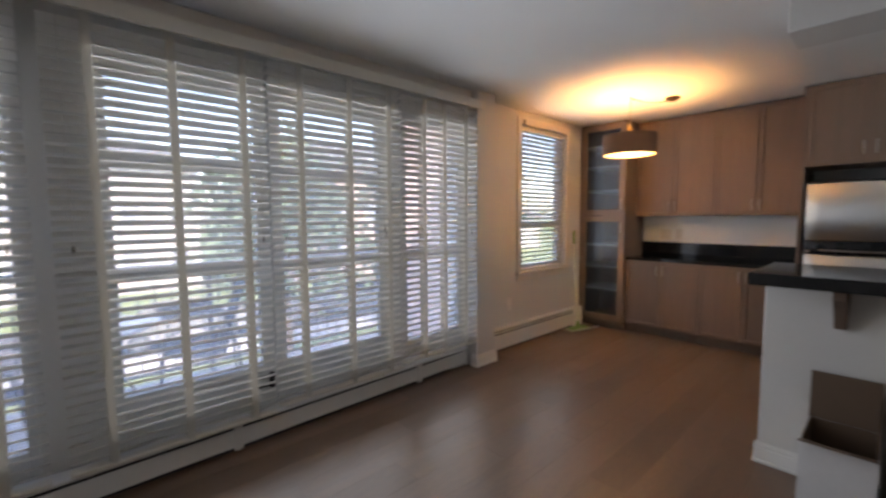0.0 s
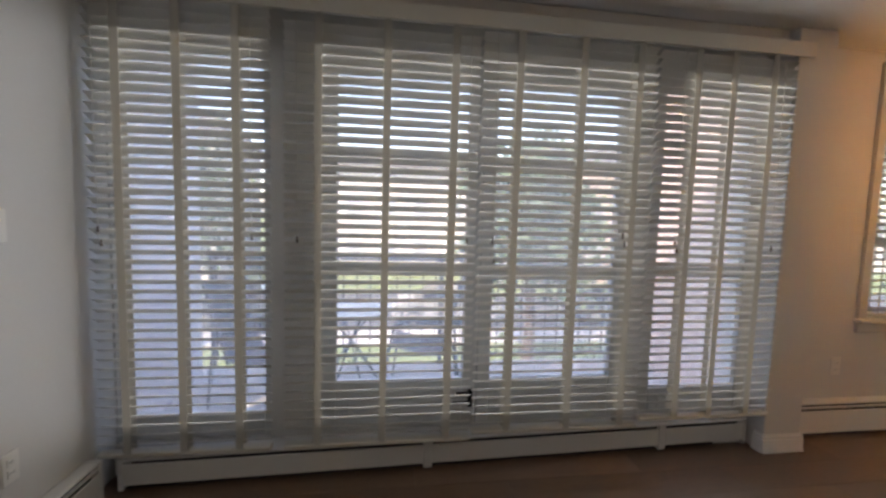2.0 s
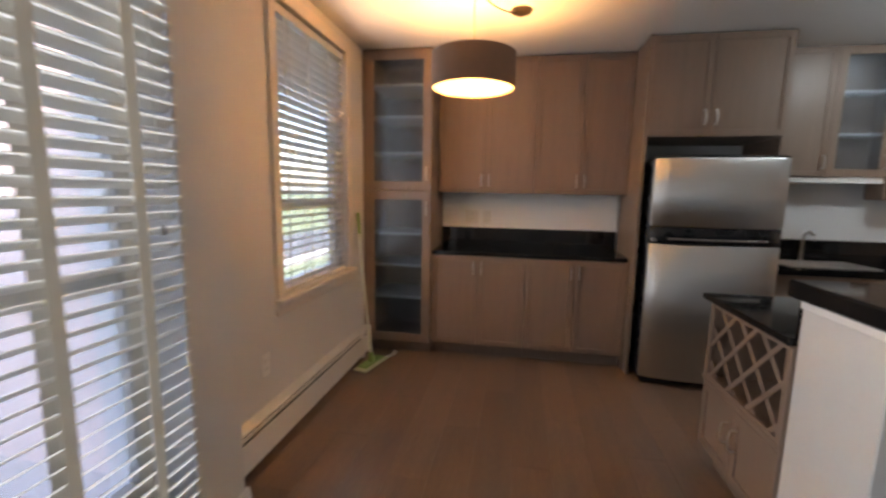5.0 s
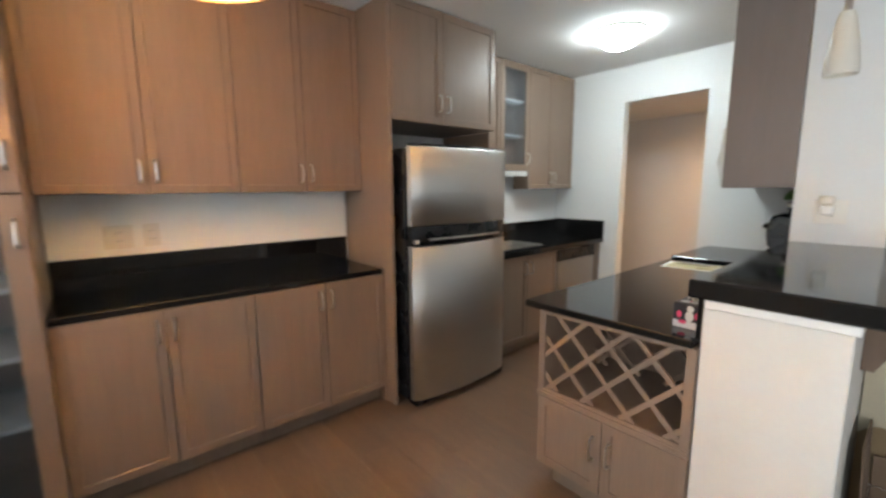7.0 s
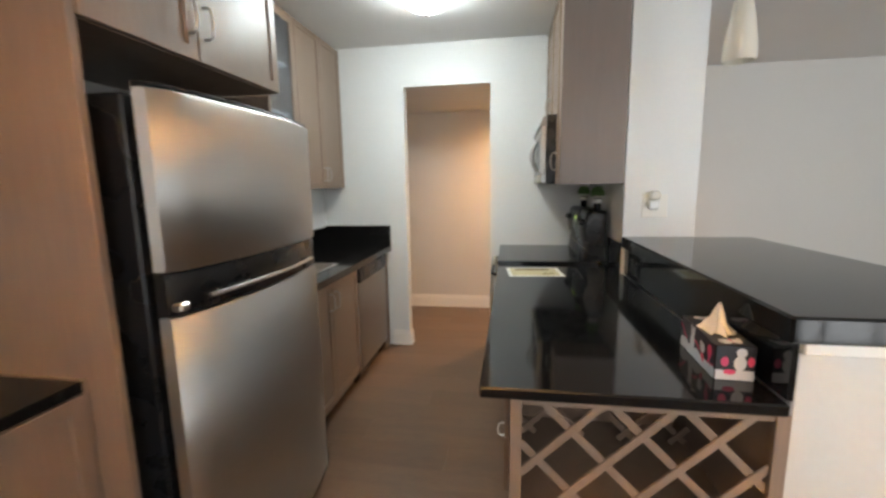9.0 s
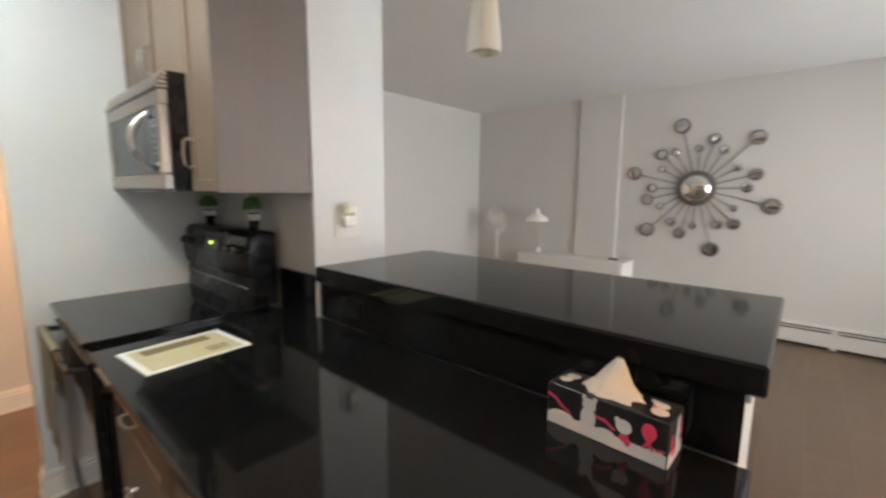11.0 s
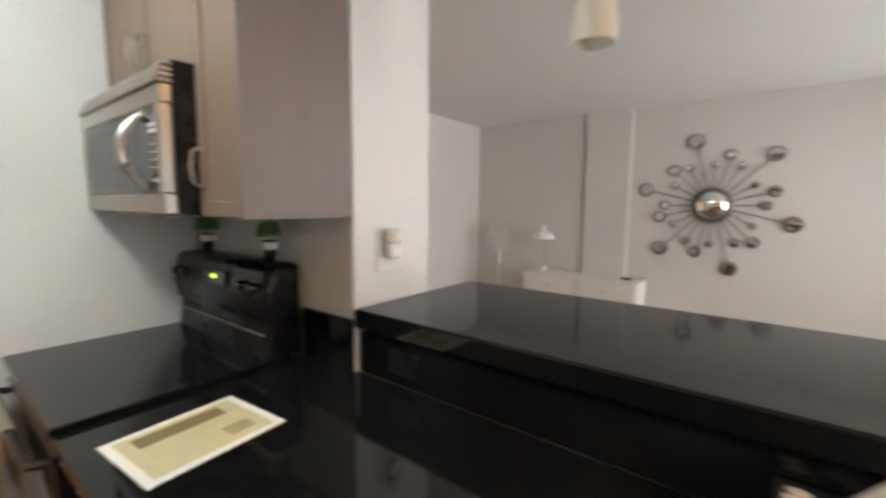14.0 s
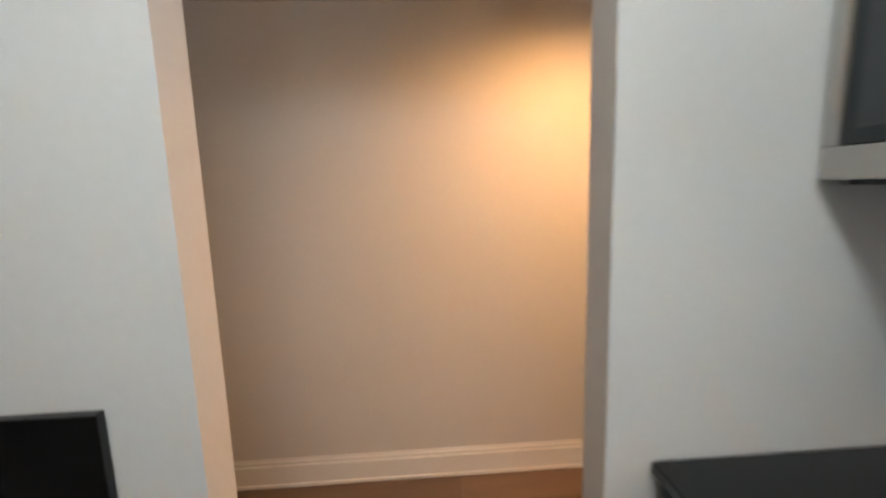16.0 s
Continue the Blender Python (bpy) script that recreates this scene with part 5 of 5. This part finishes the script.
for k in range(3):
    bm = bmesh.new()
    a0 = k * 2.094
    grid = [[bm.verts.new(fm @ Vector((r * math.cos(a0 + t), r * math.sin(a0 + t), 0.02 + 0.025 * t))) for t in (-0.5, -0.2, 0.1, 0.4)] for r in (0.03, 0.08, 0.12, 0.145)]
    for i in range(3):
        for j in range(3):
            bm.faces.new((grid[i][j], grid[i][j + 1], grid[i + 1][j + 1], grid[i + 1][j]))
    bmesh.ops.solidify(bm, geom=bm.faces[:], thickness=0.003)
    part("blade", bm, OPAL, fan, "", True)

# ---- carton beside the bar, mop in the corner ----


def carton(label, x0, x1, y0, y1, h, closed):
    c = thing("cardboard_box", ((x0 + x1) / 2, (y0 + y1) / 2, 0), label, "box", "boxes beside the bar")
    d = 0.005
    for a, b, p, q in ((x0, x0 + d, y0, y1), (x1 - d, x1, y0, y1), (x0 + d, x1 - d, y0, y0 + d), (x0 + d, x1 - d, y1 - d, y1)):
        part("side", solid(a, b, p, q, 0, h), CARD, c)
    part("bottom", solid(x0 + d, x1 - d, y0 + d, y1 - d, 0, d), CARD, c)
    w = (y1 - y0) / 2 - 0.004 if closed else 0.06
    for s, yy in ((-1, y1), (1, y0)):
        m = Matrix.Translation((0, yy, h + 0.001)) @ Matrix.Rotation(radians(s * (-3 if closed else 68)), 4, "X")
        part("flap", solid(x0 + 0.004, x1 - 0.004, 0 if s > 0 else -w, w if s > 0 else 0, 0, 0.004, m=m), CARD, c, "folded brown flap")
    if closed:
        part("tape", solid(x0 + 0.002, x1 - 0.002, (y0 + y1) / 2 - 0.03, (y0 + y1) / 2 + 0.03, h + 0.017, h + 0.0175), mat("packing_tape", (0.36, 0.27, 0.17), 0.3), c, "shiny packing tape")


carton("tall closed brown cardboard box beside the bar", 2.76, 3.21, -0.33, 0.15, 0.79, True)
cx = thing("open_carton", (3.09, 0.30, 0), "open white carton with raised brown flaps", "box", "boxes beside the bar")
A0, A1, B0, B1, CH = 2.93, 3.245, 0.178, 0.425, 0.345
for x0, x1, y0, y1 in ((A0, A0 + 0.005, B0, B1), (A1 - 0.005, A1, B0, B1), (A0 + 0.0052, A1 - 0.0052, B0, B0 + 0.005), (A0 + 0.0052, A1 - 0.0052, B1 - 0.005, B1)):
    part("side", solid(x0, x1, y0, y1, 0, CH), CARDW, cx)
part("bottom", solid(A0 + 0.0052, A1 - 0.0052, B0 + 0.0052, B1 - 0.0052, 0, 0.005), CARDW, cx)
for x0, x1, y0, y1 in ((A0 + 0.0055, A0 + 0.008, B0 + 0.009, B1 - 0.009), (A1 - 0.008, A1 - 0.0055, B0 + 0.009, B1 - 0.009), (A0 + 0.009, A1 - 0.009, B0 + 0.0055, B0 + 0.008), (A0 + 0.009, A1 - 0.009, B1 - 0.008, B1 - 0.0055)):
    part("lining", solid(x0, x1, y0, y1, 0.006, CH - 0.001), CARD, cx, "plain brown inside")
part("flap", solid(0, 0.005, B0, B1, 0, 0.228, m=Matrix.Translation((A1 - 0.006, 0, CH)) @ Matrix.Rotation(radians(3), 4, "Y")), CARD, cx, "raised brown flap")
part("flap", solid(A0 + 0.01, A1 - 0.01, 0, 0.005, 0, 0.108, m=Matrix.Translation((0, B0 + 0.001, CH))), CARD, cx, "raised brown flap")
part("flap", solid(-0.005, 0, B0, B1, 0, 0.05, m=Matrix.Translation((A0 + 0.006, 0, CH)) @ Matrix.Rotation(radians(-75), 4, "Y")), CARD, cx, "folded brown flap")
sheet = thing("packing_sheet", (3.22, 0.16, 0.0), "cream packing sheet standing curled between the boxes", "packing sheet")


def curl(z_top, z_low, bulge, y):
    """A sheet from its upper edge to its lower one, bowed towards the room, wider below."""
    bm, rows = bmesh.new(), []
    for k in range(11):
        u, row = k / 10, []
        for j in range(11):
            w = j / 10
            low = z_low + bulge * (math.sin(math.pi * min(1.0, w * 1.1)) - 1.6 * max(0.0, w - 0.55))
            row.append(bm.verts.new((3.284 - (0.072 + 0.055 * (1 - u)) * w, y + 0.010 * math.sin(math.pi * w) * (1.1 - u), low + (z_top - 0.03 * w - low) * u)))
        rows.append(row)
    for p, q in zip(rows, rows[1:]):
        for j in range(10):
            bm.faces.new((p[j], p[j + 1], q[j + 1], q[j]))
    bmesh.ops.solidify(bm, geom=bm.faces[:], thickness=0.002)
    return bm


part("outer_fold", curl(0.81, 0.505, 0.045, 0.160), CLOTH, sheet, "", True)
# Inside of the same cream sheet, its shade put into a tan colour.
part("inner_fold", curl(0.60, 0.003, 0.0, 0.1535), mat("shaded_sheet", (0.30, 0.21, 0.12), 0.9, vary=0.06, scale=10), sheet, "inside of the cream sheet with its shade as a tan colour", True)
mop = thing("floor_mop", (4.99, 2.70, 0), "green flat floor mop leaning in the corner", "mop")
mm = Matrix.Translation((4.985, 2.655, 0.002)) @ Matrix.Rotation(radians(-14), 4, "Z")
part("pad", solid(-0.155, 0.155, -0.055, 0.055, 0, 0.018, bevel=0.006, m=mm), MOPPAD, mop, "pale green mop pad")
part("head", solid(-0.125, 0.125, -0.04, 0.04, 0.0185, 0.034, bevel=0.005, m=mm), MOPGREEN, mop)
part("joint", lathe(bmesh.new(), [(0, 0), (0.03, 0), (0.02, 0.05), (0.014, 0.07), (0, 0.07)], 14, Matrix.Translation((4.985, 2.655, 0.034))), MOPGREEN, mop, "", True)
part("pole", tube(bmesh.new(), [(4.985, 2.657, 0.10), (5.06, 2.75, 0.70), (5.105, 2.79, 1.00)], 0.010, 10), mat("pale_pole", (0.60, 0.62, 0.52), 0.4), mop, "pale metal pole", True)
part("grip", tube(bmesh.new(), [(5.105, 2.79, 1.0), (5.125, 2.81, 1.16)], 0.013, 10), MOPGREEN, mop, "green grip", True)
scrap = thing("paper_scrap", (5.2, 2.62, 0), "crumpled white paper strip on the floor", "paper")
bm, row = bmesh.new(), []
for k in range(9):
    x = 5.08 + 0.025 * k
    row.append([bm.verts.new((x, 2.60 + 0.012 * math.sin(k) + d - 0.008 * k, 0.0025 + 0.010 * abs(math.sin(k * 1.3 + d * 30)))) for d in (-0.02, 0.0, 0.02)])
for a, b in zip(row, row[1:]):
    for k in range(2):
        bm.faces.new((a[k], a[k + 1], b[k + 1], b[k]))
bmesh.ops.solidify(bm, geom=bm.faces[:], thickness=0.002)
part("strip", bm, PAPERW, scrap)

# ---- balcony and outdoors ----
GZ = -3.0
setting("balcony_floor", solid(-0.75, 4.0, YG, 4.55, -0.30, -0.10), CONCRETE, "pale concrete balcony slab")
setting("balcony_partition_west", solid(-0.66, -0.54, YG, 4.35, -0.099, 2.6), STUCCOGREY, "pale grey balcony partition")
setting("balcony_partition_east", solid(3.66, 3.80, YG, 4.75, -0.099, 2.6), STUCCOPINK, "pink stucco balcony partition")
rl = thing("balcony_railing", (1.5, 4.48, -0.1), "dark iron balcony railing with thin bars", "railing")
part("top_rail", solid(-0.53, 3.65, 4.46, 4.51, 0.90, 0.94, bevel=0.006), IRON, rl)
part("bottom_rail", solid(-0.53, 3.65, 4.47, 4.50, -0.02, 0.005, bevel=0.004), IRON, rl)
bar_me = mesh_of("bar", tube(bmesh.new(), [(0, 0, 0.0), (0, 0, 0.895)], 0.007, 6), IRON)
for k in range(34):
    piece("bar", bar_me, rl, Matrix.Translation((-0.47 + k * 0.123, 4.485, 0.006)))
for x in (-0.50, 1.55, 3.62):
    part("post", solid(x - 0.02, x + 0.02, 4.465, 4.505, -0.0995, 0.90, bevel=0.003), IRON, rl)
pt = thing("patio_table", (0.75, 3.95, -0.1), "round patio table with crossed metal legs", "table")
TP = Matrix.Translation((0.75, 3.95, 0))
part("tabletop", lathe(bmesh.new(), [(0, 0.555), (0.33, 0.555), (0.345, 0.563), (0.335, 0.58), (0, 0.58)], 40, TP), mat("pale_tabletop", (0.50, 0.50, 0.48), 0.25, vary=0.05, scale=6), pt, "pale glossy round top", True)
for a in (0.5, 2.07, 3.64, 5.21):
    c, s = math.cos(a), math.sin(a)
    part("leg", tube(bmesh.new(), [(0.75 + 0.27 * c, 3.95 + 0.27 * s, -0.098), (0.75 + 0.05 * c, 3.95 + 0.05 * s, 0.25), (0.75 - 0.21 * c, 3.95 - 0.21 * s, 0.553)], 0.011, 8), IRON, pt)


def patio_chair():
    ch = thing("patio_chair", (0, 0, 0), "dark metal patio chair with mesh sling", "chair", "patio chairs")
    for s in (-1, 1):
        part("side_frame", tube(bmesh.new(), [(0.25 * s, 0.28, 0), (0.25 * s, 0.24, 0.38), (0.25 * s, 0.20, 0.58), (0.25 * s, 0.08, 0.63), (0.25 * s, -0.18, 0.60), (0.25 * s, -0.26, 0.44), (0.25 * s, -0.30, 0)], 0.012, 8), IRON, ch, "", True)
        part("back_post", tube(bmesh.new(), [(0.23 * s, -0.16, 0.38), (0.23 * s, -0.27, 0.75), (0.23 * s, -0.33, 0.95)], 0.011, 8), IRON, ch, "", True)
    bm, rows = bmesh.new(), []
    for y, z in ((0.24, 0.42), (0.10, 0.39), (-0.06, 0.37), (-0.16, 0.40), (-0.21, 0.55), (-0.27, 0.75), (-0.33, 0.94)):
        rows.append([bm.verts.new((x, y, z - 0.012 * math.cos(x * 6))) for x in (-0.23, -0.08, 0.08, 0.23)])
    for a, b in zip(rows, rows[1:]):
        for k in range(3):
            bm.faces.new((a[k], a[k + 1], b[k + 1], b[k]))
    bmesh.ops.solidify(bm, geom=bm.faces[:], thickness=0.006)
    part("sling", bm, SLING, ch, "dark blue mesh sling", True)
    part("stretcher", tube(bmesh.new(), [(-0.25, 0.235, 0.40), (0.25, 0.235, 0.40)], 0.010, 8), IRON, ch)
    return ch


chair = patio_chair()
chair.matrix_basis = pose(1.33, 3.93, -0.1, 0, 0, 80)
copy_thing(chair, pose(0.16, 3.72, -0.1, 0, 0, -100))

setting("ground", solid(-400, 400, -400, 500, GZ - 0.2, GZ), GRASS, "sunlit green lawn")
setting("wall_storey_below", solid(XW - 0.15, 6.1, YL - 0.15, YG, GZ, -0.121), STUCCOPINK, "stucco wall of the storey below")
setting("road", solid(-300, 300, 16, 23, GZ - 0.1, GZ + 0.02), ASPHALT, "grey asphalt street")
setting("pavement", solid(-300, 300, 14.2, 15.8, GZ - 0.1, GZ + 0.05), CONCRETE, "pale concrete sidewalk")


PANEFAR = mat("far_pane", (0.27, 0.29, 0.32), 0.2)


def house(label, x0, x1, y0, y1, h, material, cols, floors):
    hs = thing("house", ((x0 + x1) / 2, (y0 + y1) / 2, GZ), label, "house", "houses across the street")
    part("wall", solid(x0, x1, y0, y1, GZ, GZ + h), material, hs)
    bm = bmesh.new()
    e, top = 0.5, GZ + h + 2.2
    v = [bm.verts.new(p) for p in ((x0 - e, y0 - e, GZ + h), (x1 + e, y0 - e, GZ + h), (x1 + e, y1 + e, GZ + h), (x0 - e, y1 + e, GZ + h), (x0 + 1.5, (y0 + y1) / 2, top), (x1 - 1.5, (y0 + y1) / 2, top))]
    for f in ((0, 1, 5, 4), (2, 3, 4, 5), (1, 2, 5), (3, 0, 4), (3, 2, 1, 0)):
        bm.faces.new([v[i] for i in f])
    part("roof", bm, ROOF, hs)
    step = (x1 - x0) / cols
    for f in range(floors):
        for c in range(cols):
            cxx, cz = x0 + step * (c + 0.5), GZ + 1.2 + f * 2.8
            win = part("window", solid(cxx - 0.6, cxx + 0.6, y0 - 0.06, y0 - 0.001, cz, cz + 1.4), TRIM, hs)
            part("pane", solid(cxx - 0.5, cxx + 0.5, y0 - 0.075, y0 - 0.061, cz + 0.1, cz + 1.3), PANEFAR, win)
    return hs


house("pale sided house across the street", -22, -9, 27, 36, 8.8, SIDING, 5, 3)
house("white sided apartment house across the street", -7, 7, 30, 40, 7.4, SIDING, 6, 2)
house("pale brick house beyond the lawn", 11, 22, 27, 36, 8.0, BRICKFAR, 4, 2)
house("low pale sided house far along the street", 34, 50, 34, 44, 4.2, SIDING, 5, 1)


def car(label, x, y, material):
    c = thing("parked_car", (x, y, GZ), label, "car", "parked cars")
    bm, rows = bmesh.new(), []
    for px, zb, zr, w in ((-2.2, 0.45, 0.75, 0.75), (-1.9, 0.35, 0.92, 0.86), (-1.0, 0.30, 0.98, 0.88), (1.2, 0.30, 0.98, 0.88), (2.0, 0.35, 0.85, 0.86), (2.25, 0.45, 0.70, 0.75)):
        rows.append([bm.verts.new((x + px, y + s * w, GZ + z)) for s, z in ((-1, zb), (1, zb), (1, zr), (-1, zr))])
    for a, b in zip(rows, rows[1:]):
        for k in range(4):
            bm.faces.new((a[k], a[(k + 1) % 4], b[(k + 1) % 4], b[k]))
    bm.faces.new(rows[0]), bm.faces.new(rows[-1][::-1])
    part("body", bm, material, c, "", True)
    bm = bmesh.new()
    lo = [bm.verts.new((x + px, y + s * 0.80, GZ + 0.97)) for px, s in ((-1.3, -1), (1.35, -1), (1.35, 1), (-1.3, 1))]
    hi = [bm.verts.new((x + px, y + s * 0.62, GZ + 1.42)) for px, s in ((-0.7, -1), (0.7, -1), (0.7, 1), (-0.7, 1))]
    for k in range(4):
        bm.faces.new((lo[k], lo[(k + 1) % 4], hi[(k + 1) % 4], hi[k]))
    bm.faces.new(hi), bm.faces.new(lo[::-1])
    part("cabin_glass", bm, BLACKGLASS, c)
    for px in (-1.35, 1.35):
        for s in (-1, 1):
            m = Matrix.Translation((x + px, y + s * 0.80, GZ + 0.33)) @ Matrix.Rotation(radians(90), 4, "X")
            wh = part("wheel", lathe(bmesh.new(), [(0, -0.1), (0.31, -0.1), (0.33, -0.06), (0.33, 0.06), (0.31, 0.1), (0, 0.1)], 24, m), RUBBER, c, "", True)
            part("rim", lathe(bmesh.new(), [(0, -0.112), (0.2, -0.108), (0.2, 0.108), (0, 0.112)], 20, m), STEEL, wh)


car("dark blue car parked along the street", -4.0, 15.0 + 2.2, CARPAINT)
car("pale silver car parked along the street", 3.5, 17.2, mat("silver_paint", (0.45, 0.45, 0.46), 0.3, 0.6))
car("dark car parked further along the street", 11.0, 17.2, CARPAINT)


def tree(place, h, spread, seed, leaves=1700):
    x, y, z = place
    t = thing("tree", place, "leafy deciduous tree on the lawn", "tree", "trees outside")
    rng, limbs = random.Random(seed), bmesh.new()
    tube(limbs, [(x, y, z - 0.05), (x + 0.05, y, z + h * 0.25), (x - 0.06, y + 0.05, z + h * 0.5), (x + 0.04, y, z + h * 0.85)], [h * 0.03, h * 0.022, h * 0.016, 0.02], 9)
    tips = []
    for k in range(16):
        a, zz = rng.uniform(0, 6.283), z + h * rng.uniform(0.32, 0.8)
        L = spread * rng.uniform(0.55, 1.0) * (1.15 - (zz - z) / h * 0.6)
        mid = (x + 0.5 * L * math.cos(a), y + 0.5 * L * math.sin(a), zz + 0.16 * L)
        tip = (x + L * math.cos(a), y + L * math.sin(a), zz + 0.42 * L)
        tube(limbs, [(x, y, zz), mid, tip], [h * 0.010, h * 0.006, 0.012], 6)
        tips += [mid, tip, tip]
    tips.append((x, y, z + h * 0.9))
    part("trunk", limbs, BARK, t)
    bm = bmesh.new()
    for i in range(leaves):
        c = Vector(rng.choice(tips)) + Vector([rng.gauss(0, spread * 0.2) for _ in range(3)])
        s = rng.uniform(0.10, 0.20)
        m = Matrix.Translation(c) @ Euler([rng.uniform(0, 6.283) for _ in range(3)]).to_matrix().to_4x4()
        v = [bm.verts.new(m @ Vector(q)) for q in ((-s, 0, 0), (-s * 0.3, -s * 0.5, s * 0.1), (s * 0.5, -s * 0.4, 0), (s, 0, s * 0.1), (s * 0.4, s * 0.5, 0), (-s * 0.4, s * 0.45, s * 0.12))]
        bm.faces.new(v)
    part("crown", bm, LEAF, t)


tree((5.0, 11.5, GZ), 6.6, 2.0, 3, 2600)
tree((-5.5, 13.5, GZ), 7.0, 2.2, 4, 1000)
tree((9.6, 12.5, GZ), 6.6, 2.1, 5, 1000)
tree((13.5, 13.0, GZ), 8.0, 2.6, 6)
tree((-10.0, 24.5, GZ), 9.0, 3.0, 7)
tree((10.0, 25.0, GZ), 9.5, 3.0, 8)


def shrub(x, y, w, h, seed):
    s = thing("shrub", (x, y, GZ), "clipped green shrub on the lawn", "shrub", "shrubs on the lawn")
    rng, bm = random.Random(seed), bmesh.new()
    for i in range(700):
        d = Vector((rng.gauss(0, 1), rng.gauss(0, 1), abs(rng.gauss(0, 1)))).normalized() * rng.uniform(0.75, 1.05)
        c = Vector((x + d.x * w, y + d.y * w, GZ + 0.1 + d.z * h))
        k = rng.uniform(0.05, 0.10)
        m = Matrix.Translation(c) @ Euler([rng.uniform(0, 6.283) for _ in range(3)]).to_matrix().to_4x4()
        bm.faces.new([bm.verts.new(m @ Vector(q)) for q in ((-k, 0, 0), (0, -k * 0.6, 0), (k, 0, k * 0.2), (0, k * 0.6, 0))])
    part("foliage", bm, LEAF, s)
    part("stem", tube(bmesh.new(), [(x, y, GZ - 0.02), (x, y, GZ + h * 0.7)], 0.05, 6), BARK, s)


for i, (x, y) in enumerate(((-1.5, 7.5), (0.6, 8.2), (3.4, 7.6), (5.2, 8.6), (-4.0, 8.8))):
    shrub(x, y, 0.8 + 0.1 * (i % 3), 1.3 + 0.2 * (i % 2), 20 + i)

# ---- floor planks ----
floor = tagged(new("floor"), "brown laminate plank floor", kind="structure")
PW, PL = 0.192, 1.22
rng = random.Random(11)
meshes = {}
y = YL
row = 0
while y < YG - 0.3 + PW:
    y1 = min(y + PW, 2.83)
    x = XW - (row * 0.47) % PL
    while x < 5.96:
        a, b = max(x, XW), min(x + PL, 5.955)
        if b - a > 0.02 and y1 - y > 0.02:
            key = (round(b - a, 3), round(y1 - y, 3))
            if key not in meshes:
                meshes[key] = mesh_of("plank", solid(0.0002, key[0] - 0.0002, 0.0002, key[1] - 0.0002, -0.011, 0.0, bevel=0.0006), PLANK)
            piece("plank", meshes[key], floor, Matrix.Translation((a, y, 0)))
        x += PL
    y += PW
    row += 1
